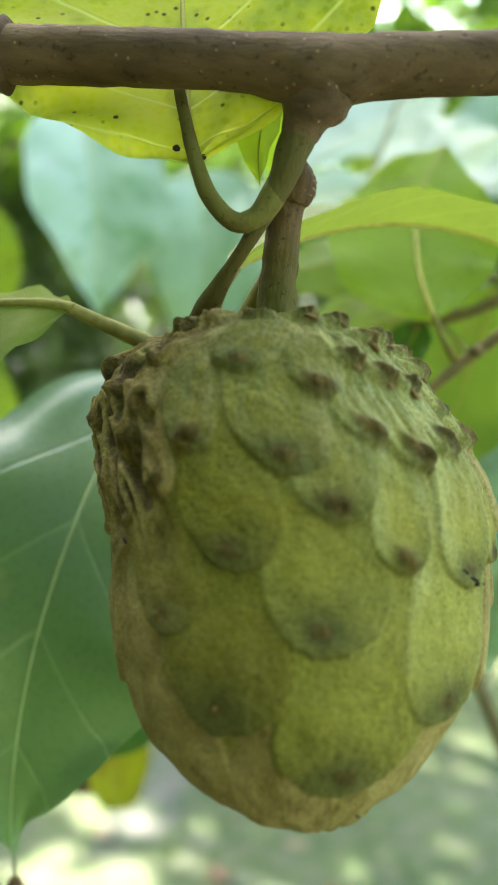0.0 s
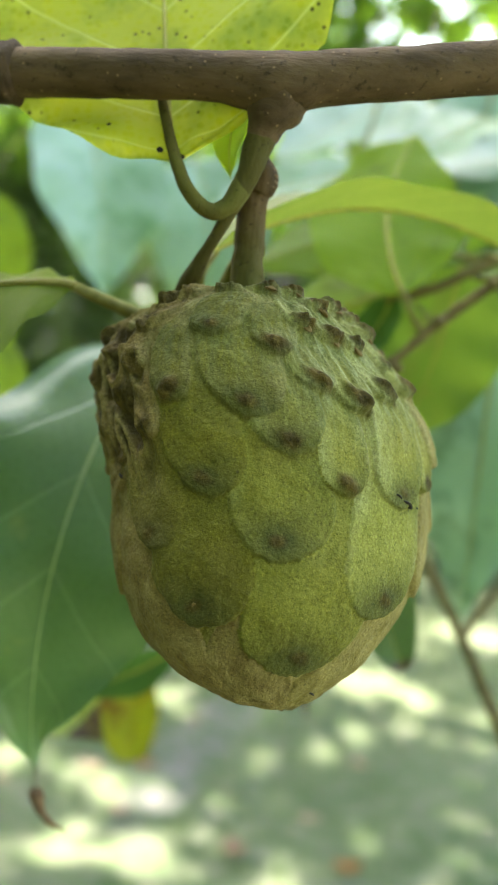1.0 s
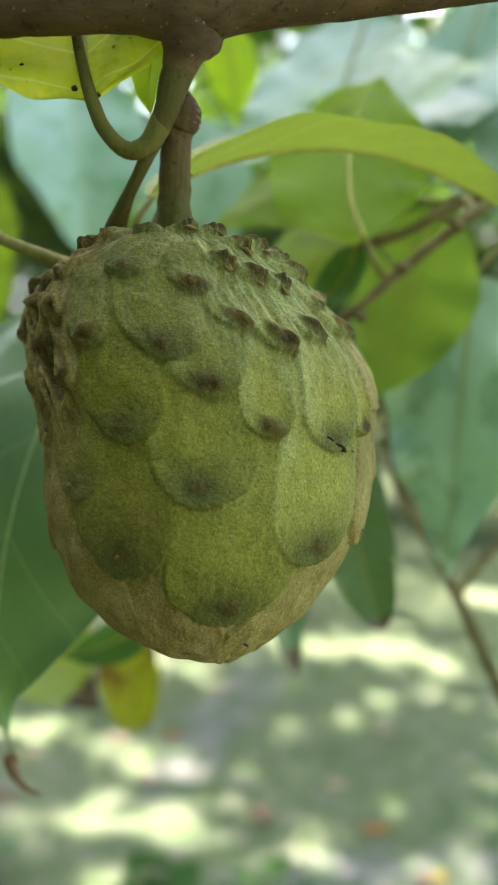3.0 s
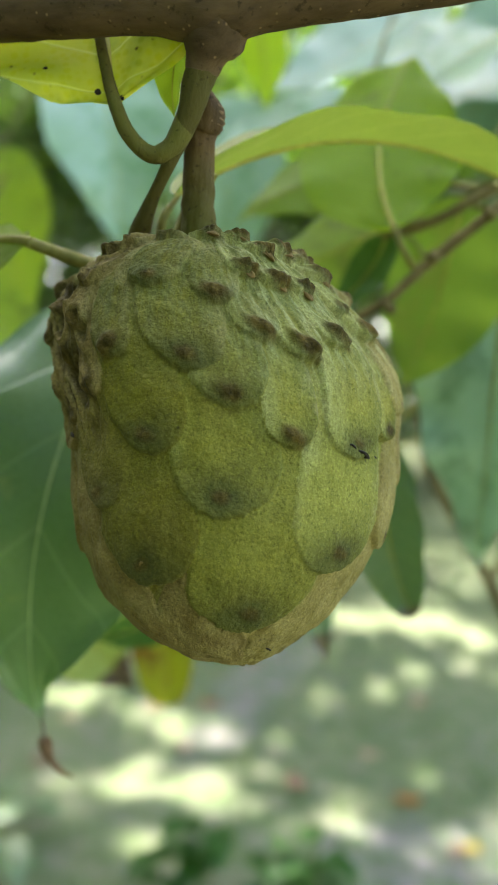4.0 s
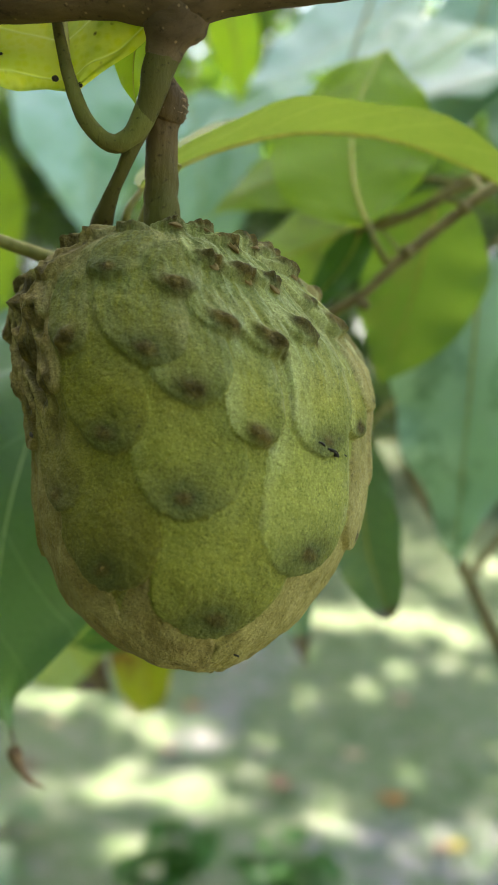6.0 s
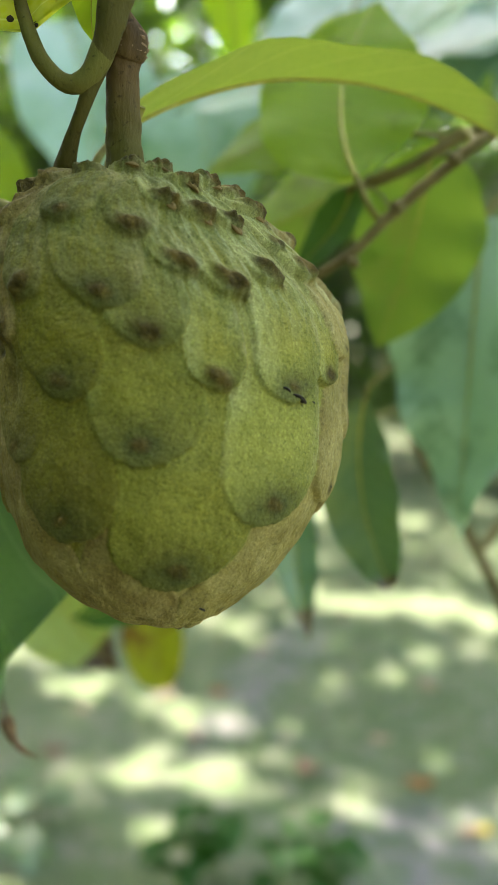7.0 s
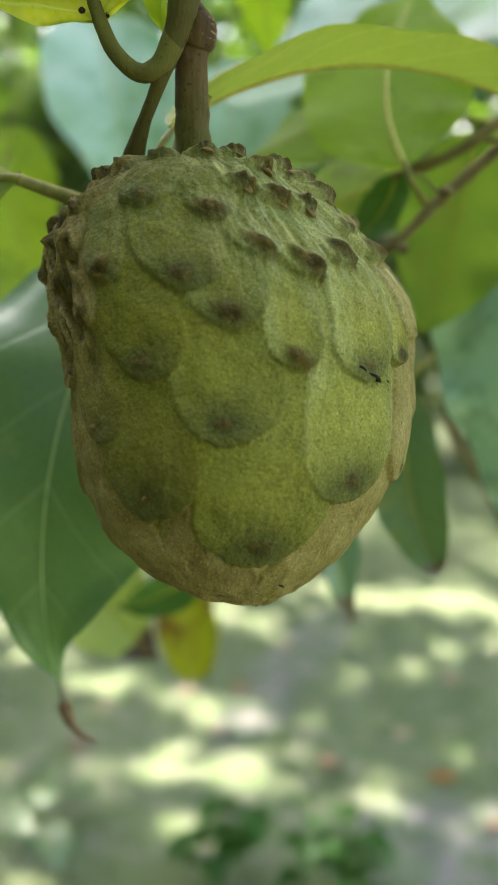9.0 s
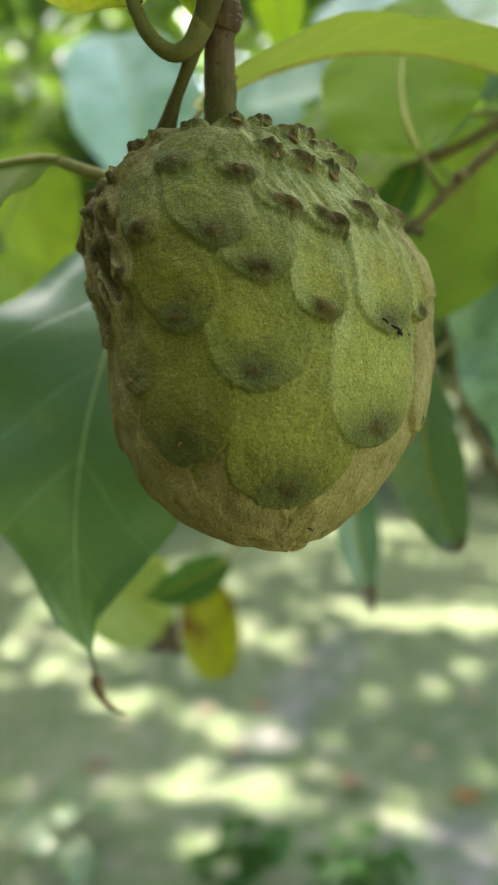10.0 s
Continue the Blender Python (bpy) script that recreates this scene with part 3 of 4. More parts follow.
        up = 1 if z.z > 0 else -1
        ob.matrix_local = Matrix.Translation(p) @ Matrix((x, y, z)).transposed().to_4x4() @ pose(0, 0, 0, rng.uniform(-15, 15), up * (tilt + rng.uniform(-12, 12)), rng.uniform(-12, 12)) @ Matrix.Diagonal((k, flat * k, k * rng.uniform(0.9, 1.2), 1))
    SCARS = ((54, 2, 0.95, "black dried scar at the edge of a scale"), (60, 1, 0.25, "black dried speck"), (41, -58, 0.35, "black bristle near the tip"), (49, 4, 0.5, "dark brown scar at the edge of a scale"), (80, -21, 0.35, "black dried speck"), (-50, 1, 0.5, "dark crack at the flank"))
    for turn, lv, k, label in SCARS:
        p = Vector(body_place(np.array(radians(turn)), np.array(radians(lv)), 0.0010))
        ob = new("scar", made[count % len(made)].data.copy())
        ob.data.materials[0] = SPECK
        ob.parent = body
        ob["label"] = label
        ob.matrix_local = Matrix.Translation(p) @ pose(0, 0, 0, 10, 25, turn) @ Matrix.Diagonal((k, 0.7 * k, 0.6 * k, 1))
        count += 1
    stalk = tube("stalk", [tuple(Vector(p) - FRUIT) for p in ((-0.0066, 0.2605, 1.8090), (-0.0058, 0.2615, 1.8055), (-0.0052, 0.2622, 1.8025), (-0.0054, 0.2630, 1.7998), (-0.0064, 0.264, 1.7967), (-0.0068, 0.265, 1.7884), (-0.0066, 0.2665, 1.7788), (-0.0062, 0.268, 1.7691), (-0.0060, 0.272, 1.758))],
         [0.0030, 0.0048, 0.0060, 0.0060, 0.0050, 0.0049, 0.0051, 0.0056, 0.0068], STALK, top, "brown ridged woody fruit stalk with a swollen ringed joint", 120, 30, 0.10, 2, 300)
    for z, r in ((1.8040, 0.0056), (1.8022, 0.0060), (1.8004, 0.0060), (1.7988, 0.0056)):
        tube("growth_ring", [tuple(Vector((-0.0053, 0.2630, z + d)) - FRUIT) for d in (-0.0007, -0.0003, 0.0003, 0.0007)], [r - 0.0008, r + 0.0001, r + 0.0001, r - 0.0008], RING, stalk, "pinkish brown ring at the stalk's joint", 8, 48, 0.22, z, 900)
    return top


build_fruit()

# ---- the branch and its spur ----
branch = thing("branch", "thick grey-brown smooth branch with small pale pores", "branch", (0, 0.25, 1.828))
BR = Vector((0, 0.25, 1.828))
limb = tube("limb", [tuple(Vector(p) - BR) for p in ((-0.42, 0.29, 1.815), (-0.142, 0.260, 1.826), (-0.089, 0.256, 1.828), (-0.048, 0.252, 1.828), (-0.020, 0.2515, 1.8285), (-0.002, 0.2515, 1.8272), (0.014, 0.253, 1.8305), (0.044, 0.257, 1.836), (0.100, 0.268, 1.849), (0.155, 0.280, 1.863), (0.5, 0.36, 1.96))],
     [0.0105, 0.0085, 0.0076, 0.0073, 0.0074, 0.0092, 0.0080, 0.0078, 0.0078, 0.0082, 0.011], BARK, branch, "", 220, 32, 0.05, 1, 160)
tube("collar", [tuple(Vector(p) - BR) for p in ((0.000, 0.2535, 1.8265), (-0.0010, 0.2533, 1.8220), (-0.0028, 0.2532, 1.8180), (-0.0038, 0.2538, 1.8150), (-0.0047, 0.2546, 1.8115))],
     [0.0086, 0.0092, 0.0074, 0.0058, 0.0048], BARK, limb, "swollen bark collar where the spur leaves", 40, 26, 0.10, 5, 260)
tube("spur", [tuple(Vector(p) - BR) for p in ((-0.0022, 0.2540, 1.8195), (-0.0032, 0.2542, 1.8160), (-0.0045, 0.2545, 1.8125), (-0.0062, 0.2545, 1.8060), (-0.0084, 0.2550, 1.7980), (-0.0118, 0.2560, 1.7900), (-0.0158, 0.2580, 1.7822), (-0.0202, 0.2615, 1.7753), (-0.0243, 0.2660, 1.7690), (-0.0285, 0.2750, 1.7620), (-0.0310, 0.2860, 1.7570), (-0.034, 0.300, 1.748))],
     [0.0050, 0.0050, 0.0047, 0.0043, 0.0035, 0.0025, 0.0020, 0.0021, 0.0032, 0.0040, 0.0034, 0.0028], SPUR, branch, "green-brown spur that tapers down past the fruit stalk", 130, 26, 0.10, 5, 220)
tube("leaf_base", [tuple(Vector(p) - BR) for p in ((-0.0085, 0.2555, 1.7990), (-0.0105, 0.2553, 1.7935), (-0.0130, 0.2550, 1.7897), (-0.0163, 0.2545, 1.7878), (-0.0190, 0.2540, 1.7877))],
     [0.0034, 0.0034, 0.0030, 0.0027, 0.0022], YOUNG, branch, "green-brown swollen base of the leaf stalk", 40, 20, 0.08, 4, 240)
tube("side_shoot", [tuple(Vector(p) - BR) for p in ((-0.0050, 0.2720, 1.7880), (-0.0090, 0.2740, 1.7800), (-0.0130, 0.2770, 1.7720), (-0.0170, 0.2800, 1.7650), (-0.0230, 0.2880, 1.7560))],
     [0.0030, 0.0031, 0.0031, 0.0030, 0.0026], GREENSTEM, branch, "light green side shoot behind the stalk", 40, 18, 0.12, 7, 240)
tube("leaf_scar", [tuple(Vector(p) - BR) for p in ((-0.112, 0.2575, 1.8272), (-0.104, 0.2570, 1.8275), (-0.095, 0.2563, 1.8278), (-0.0885, 0.2560, 1.8280), (-0.0862, 0.2558, 1.8280), (-0.0848, 0.2557, 1.8280))], [0.0080, 0.0092, 0.0096, 0.0097, 0.0090, 0.0070], SCAR, limb, "dark swollen node of an old leaf scar", 36, 24, 0.16, 8, 300)

# ---- leaves near the fruit ----
yellow = leaf("yellow_leaf", "yellowing custard apple leaf with dark specks behind the branch", (-0.0318, 0.2555, 1.8025), (-0.0415, 0.268, 1.842), (-0.058, 0.295, 1.925),
     (-0.05, -0.97, 0.2), 0.061, YELLOW, [(-0.0124, 0.2555, 1.7905), (-0.0160, 0.2545, 1.7876), (-0.0208, 0.2535, 1.7885), (-0.0262, 0.2535, 1.7938), (-0.0296, 0.2537, 1.8000), (-0.0318, 0.2545, 1.8050), (-0.0340, 0.2556, 1.8105), (-0.0370, 0.2580, 1.8185), (-0.0402, 0.2610, 1.8270)], fold=0.14, blunt=1.42, slope=0.3, seed=1, rib=0.0013, pet_r=0.0024, pet_mat=YOUNG)
leaf("curled_leaf", "small yellow-green leaf tip hanging beside the spur", (-0.0120, 0.266, 1.836), (-0.0158, 0.263, 1.8165), (-0.0140, 0.262, 1.8003), (-0.45, -0.88, 0.1), 0.0075, LIME,
     [(-0.008, 0.262, 1.838), (-0.0105, 0.265, 1.838), (-0.0120, 0.266, 1.836)], seed=21, rib=0.0004, pet_r=0.0007)
for x, y, z, r in ((-0.0365, 0.2546, 1.8058, 0.0010), (-0.0543, 0.2556, 1.8130, 0.0008), (-0.0292, 0.2555, 1.8045, 0.0008)):
    bm = bmesh.new()
    bmesh.ops.create_icosphere(bm, subdivisions=2, radius=r)
    for v in bm.verts:
        v.co *= 1 + 0.35 * noise.noise(v.co * 900 + Vector((1000 * x, 0, 0)))
        v.co.y *= 0.8
    spot = part("spot", bm, SPECK, [c for c in yellow.children if c.name.startswith("blade")][0], "black spot on the leaf's margin")
    spot.location = Vector((x, y, z)) - yellow.location
leaf("arched_leaf", "arched light green leaf seen from its pale underside", (-0.0235, 0.298, 1.7860), (0.068, 0.356, 1.8195), (0.180, 0.410, 1.766),
     (0.0, -0.12, 1.0), 0.0165, ARCH, [(-0.028, 0.300, 1.765), (-0.0265, 0.294, 1.776), (-0.0225, 0.299, 1.7865)], fold=0.55, wave=0.09, blunt=0.62, slope=-0.1, seed=2, rib=0.0009, pet_r=0.0016)
leaf("broad_leaf", "broad backlit lime-green leaf with a yellow midrib", (0.0530, 0.400, 1.7975), (0.0420, 0.425, 1.846), (0.0545, 0.460, 1.900),
     (0.05, 0.75, -0.65), 0.042, BROAD, [(0.0640, 0.400, 1.779), (0.0580, 0.397, 1.787), (0.0525, 0.400, 1.799)], fold=0.18, blunt=1.02, slope=0.10, seed=3, rib=0.0011, pet_r=0.0014)
leaf("wide_leaf", "wide yellow-green leaf lit from behind", (0.0600, 0.490, 1.8220), (0.0180, 0.490, 1.8020), (-0.0400, 0.495, 1.7750),
     (0.1, 0.95, -0.3), 0.028, PALE, [(0.100, 0.42, 1.812), (0.082, 0.46, 1.824), (0.0600, 0.490, 1.8220)], fold=0.12, blunt=0.7, slope=0.2, seed=4)
leaf("lower_leaf", "green leaf hanging from the twig, lit from behind", (0.0860, 0.450, 1.8260), (0.0790, 0.460, 1.7780), (0.0640, 0.470, 1.7260),
     (0.15, 0.9, -0.35), 0.035, LOWER, [(0.104, 0.405, 1.814), (0.098, 0.425, 1.826), (0.0860, 0.450, 1.8260)], fold=0.10, blunt=0.85, slope=0.25, seed=44, rib=0.0007)
leaf("tilted_leaf", "light green leaf below the arched leaf", (0.0502, 0.475, 1.8385), (0.004, 0.472, 1.8370), (-0.0385, 0.470, 1.8120), (0.1, 0.9, -0.4), 0.022, PALE,
     [(0.095, 0.45, 1.83), (0.075, 0.465, 1.836), (0.0502, 0.475, 1.8385)], seed=14, fold=0.15)
leaf("small_leaf", "small dark green leaf on the twig", (0.0490, 0.430, 1.8020), (0.0400, 0.430, 1.7800), (0.0170, 0.430, 1.7560), (-0.3, -0.95, 0.0), 0.011, WEEDY,
     [(0.070, 0.402, 1.784), (0.060, 0.420, 1.798), (0.0490, 0.430, 1.8020)], seed=5, rib=0.0005, pet_r=0.0007)
leaf("side_leaf", "light green leaf on a long petiole", (-0.066, 0.275, 1.764), (-0.095, 0.273, 1.762), (-0.145, 0.268, 1.748), (0.1, -0.55, 0.8), 0.032, UNDER,
     [(-0.034, 0.299, 1.752), (-0.0459, 0.295, 1.7580), (-0.0507, 0.288, 1.7596), (-0.0588, 0.282, 1.7618), (-0.067, 0.275, 1.7642)], fold=-0.25, blunt=0.85, slim=0.4, seed=6, rib=0.0017, pet_r=0.0028, pet_mat=GREENSTEM, rib_mat=GREENSTEM)
leaf("drooping_leaf", "large dark green drooping leaf with a dried brown tip", (-0.064, 0.372, 1.753), (-0.0815, 0.325, 1.657), (-0.091, 0.362, 1.5455), (0.10, -0.85, 0.5), 0.060, SHEEN,
     [(-0.034, 0.302, 1.748), (-0.044, 0.338, 1.762), (-0.064, 0.372, 1.753)], fold=0.16, wave=0.10, blunt=0.78, slope=1.7, seed=7, rib=0.0009, rib_mat=GREENRIB,
     tip_curl=[(-0.091, 0.362, 1.5455), (-0.0885, 0.362, 1.5390), (-0.0835, 0.361, 1.5340), (-0.0746, 0.360, 1.5312)])

# ---- the twig on the far side ----
twig = thing("twig", "thin brown woody twig with buds", "twig", (0.077, 0.40, 1.784))
TW = Vector((0.077, 0.40, 1.784))
stem = tube("stem", [tuple(Vector(p) - TW) for p in ((0.000, 0.43, 1.735), (0.026, 0.41, 1.749), (0.052, 0.400, 1.765), (0.069, 0.400, 1.782), (0.098, 0.400, 1.808), (0.130, 0.41, 1.832), (0.20, 0.43, 1.88), (0.34, 0.47, 1.96))],
     [0.0026, 0.0024, 0.0023, 0.0027, 0.0027, 0.003, 0.0035, 0.006], TWIG, twig, "", 80, 14, 0.2, 3, 180)
for at in ((0.0525, 0.398, 1.762), (0.0705, 0.398, 1.786), (0.094, 0.398, 1.806)):
    q = Vector(at) - TW
    tube("bud", [tuple(q), tuple(q + Vector((0.0018, -0.002, -0.002))), tuple(q + Vector((0.003, -0.003, -0.004)))], [0.0026, 0.0028, 0.0006], TWIG, stem, "small dark bud", 10, 10, 0.2, 2, 400)
tube("side_shoot", [tuple(Vector(p) - TW) for p in ((0.0461, 0.43, 1.7990), (0.060, 0.43, 1.8045), (0.0757, 0.43, 1.8103), (0.0967, 0.43, 1.8233), (0.130, 0.43, 1.838), (0.16, 0.42, 1.852))], [0.0012, 0.0030, 0.0026, 0.0028, 0.0030, 0.0030], TWIG, twig, "stubby grey-brown side shoot", 30, 12, 0.25, 5, 200)

# ---- leaves farther behind ----
SHRUB = foliage_mat("shrub_foliage", (0.045, 0.10, 0.022), (0.085, 0.16, 0.035), (0.22, 0.40, 0.02), 0.35, 0.38)
FAR = foliage_mat("far_foliage", (0.016, 0.038, 0.011), (0.060, 0.100, 0.028), (0.16, 0.29, 0.03), 0.26, 0.45)
CROWN = foliage_mat("crown_foliage", (0.040, 0.085, 0.020), (0.08, 0.14, 0.035), (0.20, 0.36, 0.02), 0.3, 0.4)
TRUNK = bark("trunk_bark", (0.05, 0.04, 0.03), (0.14, 0.115, 0.09), 0.06)

CROPPED = blade_mat("browned_blade", (0.085, 0.160, 0.090), (0.15, 0.22, 0.12), (0.12, 0.28, 0.05), 0.22, 0.42, spec=1.0, tip=0.80)
leaf("olive_leaf", "olive-yellow leaf with a dead brown patch at its tip", (-0.190, 0.60, 1.560), (-0.165, 0.60, 1.512), (-0.121, 0.60, 1.474), (0.2, -0.95, 0.2), 0.040, OLIVE, seed=8,
     petiole=[(-0.22, 0.62, 1.60), (-0.210, 0.61, 1.580), (-0.200, 0.60, 1.545)])
leaf("ageing_leaf", "hanging leaf turning from green to yellow", (-0.150, 0.75, 1.510), (-0.143, 0.75, 1.455), (-0.134, 0.75, 1.398), (0.1, -0.95, 0.1), 0.030, AGEING, seed=9, blunt=1.1, slope=-0.25,
     petiole=[(-0.158, 0.77, 1.56), (-0.153, 0.76, 1.53), (-0.150, 0.75, 1.510)])
leaf("low_leaf", "dark green leaf behind the fruit", (-0.062, 0.50, 1.578), (-0.092, 0.50, 1.558), (-0.122, 0.50, 1.547), (0.1, -0.95, -0.2), 0.014, WEEDY, seed=33,
     petiole=[(-0.02, 0.52, 1.62), (-0.045, 0.51, 1.60), (-0.062, 0.50, 1.578)])
leaf("hanging_leaf", "dark green leaf hanging from the thin twig", (0.060, 0.45, 1.698), (0.061, 0.45, 1.650), (0.079, 0.45, 1.601), (-0.2, -0.95, 0.0), 0.020, GREEN, seed=10, blunt=1.0, slope=-0.1,
     petiole=[(0.100, 0.65, 1.722), (0.085, 0.55, 1.725), (0.064, 0.46, 1.708), (0.060, 0.45, 1.698)], group="leaves of the thin twig")
leaf("hanging_leaf", "narrow bluish green leaf with an olive-brown dried end", (0.012, 0.55, 1.640), (0.017, 0.55, 1.584), (0.030, 0.55, 1.529), (0.3, -0.95, 0.0), 0.015, CROPPED, seed=11,
     petiole=[(0.104, 0.65, 1.69), (0.055, 0.60, 1.68), (0.012, 0.55, 1.640)], group="leaves of the thin twig")
leaf("glossy_leaf", "large glossy green leaf with a painted bluish sky sheen", (0.117, 0.50, 1.800), (0.115, 0.49, 1.712), (0.117, 0.51, 1.618), (-0.25, -0.60, 0.75), 0.042, GLOSS, seed=12, fold=0.35, wave=0.12,
     petiole=[(0.16, 0.54, 1.84), (0.132, 0.51, 1.82), (0.117, 0.50, 1.800)])
leaf("backlit_leaf", "small bright yellow-green leaf lit from behind", (-0.066, 0.60, 2.000), (-0.054, 0.60, 1.962), (-0.048, 0.60, 1.920), (0.1, 0.95, -0.2), 0.019, BRIGHT, seed=15,
     petiole=[(-0.07, 0.63, 2.05), (-0.069, 0.61, 2.03), (-0.066, 0.60, 2.000)])
thin_twig = thing("thin_twig", "thin bare grey-brown twig hanging out of focus", "twig", (0.15, 0.65, 1.60))
TT = Vector((0.15, 0.65, 1.60))
tube("stem", [tuple(Vector(p) - TT) for p in ((0.06, 0.66, 1.82), (0.075, 0.655, 1.735), (0.093, 0.65, 1.662), (0.119, 0.65, 1.622), (0.145, 0.65, 1.580), (0.188, 0.65, 1.500), (0.27, 0.66, 1.36))],
     [0.003, 0.0032, 0.0036, 0.0045, 0.0045, 0.005, 0.006], TWIG, thin_twig, "", 60, 12, 0.2, 4, 120)
tube("side_shoot", [tuple(Vector(p) - TT) for p in ((0.145, 0.65, 1.580), (0.160, 0.66, 1.602), (0.19, 0.67, 1.64), (0.24, 0.68, 1.69))], [0.004, 0.0034, 0.003, 0.002], TWIG, thin_twig, "", 20, 10, 0.2, 6, 120)

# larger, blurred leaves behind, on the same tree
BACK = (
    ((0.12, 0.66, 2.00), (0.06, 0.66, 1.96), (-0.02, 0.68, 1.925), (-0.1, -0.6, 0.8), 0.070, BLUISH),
    ((0.26, 0.74, 2.03), (0.20, 0.72, 1.96), (0.16, 0.72, 1.885), (-0.2, -0.6, 0.8), 0.080, SKYLIT),
    ((0.16, 0.70, 1.985), (0.07, 0.70, 1.960), (-0.04, 0.71, 1.930), (0.0, -0.6, 0.8), 0.068, SKYLIT),
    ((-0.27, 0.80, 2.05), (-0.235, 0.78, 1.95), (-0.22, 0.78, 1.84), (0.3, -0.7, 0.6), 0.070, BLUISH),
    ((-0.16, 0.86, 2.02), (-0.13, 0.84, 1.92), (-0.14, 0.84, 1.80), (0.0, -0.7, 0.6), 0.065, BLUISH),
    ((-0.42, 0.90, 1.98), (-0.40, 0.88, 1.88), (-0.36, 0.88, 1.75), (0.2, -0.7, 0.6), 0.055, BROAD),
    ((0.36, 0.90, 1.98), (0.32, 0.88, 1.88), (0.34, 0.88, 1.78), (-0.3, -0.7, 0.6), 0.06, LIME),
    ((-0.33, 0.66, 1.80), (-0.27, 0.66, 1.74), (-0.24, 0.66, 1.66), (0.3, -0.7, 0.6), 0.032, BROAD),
    ((0.20, 0.72, 2.09), (0.125, 0.72, 2.00), (0.105, 0.70, 1.915), (-0.1, -0.8, 0.55), 0.055, SKYLIT),
    ((0.07, 0.80, 2.10), (0.0, 0.78, 2.035), (-0.09, 0.76, 1.985), (-0.1, -0.75, 0.65), 0.06, SKYLIT),
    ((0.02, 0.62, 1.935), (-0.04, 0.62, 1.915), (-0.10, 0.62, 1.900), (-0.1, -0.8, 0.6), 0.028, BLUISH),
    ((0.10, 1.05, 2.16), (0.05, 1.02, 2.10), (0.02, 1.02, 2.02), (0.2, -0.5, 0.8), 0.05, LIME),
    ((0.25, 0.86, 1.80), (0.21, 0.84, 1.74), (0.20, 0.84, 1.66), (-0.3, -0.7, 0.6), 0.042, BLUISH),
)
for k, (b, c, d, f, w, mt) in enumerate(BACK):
    nm = "glossy_leaf" if mt in (BLUISH, SKYLIT) else "backlit_leaf"
    lb = "large glossy green leaf with a painted pale sky sheen" if mt in (BLUISH, SKYLIT) else "bright green leaf lit from behind"
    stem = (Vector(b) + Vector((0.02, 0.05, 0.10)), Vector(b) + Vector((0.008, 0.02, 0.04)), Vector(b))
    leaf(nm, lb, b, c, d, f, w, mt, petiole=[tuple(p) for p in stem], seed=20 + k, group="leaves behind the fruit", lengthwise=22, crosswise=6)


# ---- ground ----
def ground_mat():
    m = Mat("lawn")
    base = m.mix(m.ramp(m.noise(1.1, 5, 0.6), 0.35, 0.65), (0.110, 0.156, 0.056), (0.182, 0.210, 0.098))
    base = m.mix(m.ramp(m.noise(7, 5, 0.65), 0.45, 0.70), base, (0.270, 0.246, 0.190))
    base = m.mix(m.ramp(m.noise(60, 4), 0.5, 0.72, 0, 0.6), base, (0.07, 0.10, 0.035))
    m.set(Base_Color=base, Roughness=0.9)
    m.bump(m.noise(40, 5, 0.7), 0.9, 0.03)
    return m.m


def soil_mat(name, a, b, c):
    m = Mat(name)
    base = m.mix(m.ramp(m.noise(4, 5, 0.6), 0.3, 0.7), a, b)
    base = m.mix(m.ramp(m.noise(38, 4), 0.52, 0.7), base, c)
    base = m.mix(m.ramp(m.noise(6, 5, 0.65), 0.42, 0.58), base, (0.13, 0.165, 0.085))
    m.set(Base_Color=base, Roughness=0.92)
    m.bump(m.noise(60, 5, 0.7), 0.9, 0.02)
    return m.m


LAWN = ground_mat()
SOIL = soil_mat("path_soil", (0.225, 0.195, 0.185), (0.275, 0.245, 0.235), (0.17, 0.15, 0.13))
MULCH = soil_mat("mulch", (0.13, 0.085, 0.065), (0.19, 0.13, 0.10), (0.06, 0.04, 0.03))


def sheet(name, xs, ys, height, material, label, category):
    verts = [(x, y, height(x, y)) for y in ys for x in xs]
    n = len(xs)
    faces = [(j * n + i, j * n + i + 1, (j + 1) * n + i + 1, (j + 1) * n + i) for j in range(len(ys) - 1) for i in range(n - 1)]
    return tagged(mesh_part(name, verts, faces, material), label, category, kind="structure")


def roll(x, y):
    return 0.03 * noise.noise(Vector((0.5 * x, 0.5 * y, 0))) * max(0.0, 1 - math.hypot(x, y - 5) / 25)


def steps(a, b, n, far):
    return [-far, -far / 4, *np.linspace(a, b, n), far / 4, far]


sheet("ground", steps(-9, 9, 70, 900), steps(-6, 24, 90, 900), roll, LAWN, "shady green lawn with dry patches and leaf litter", "ground")


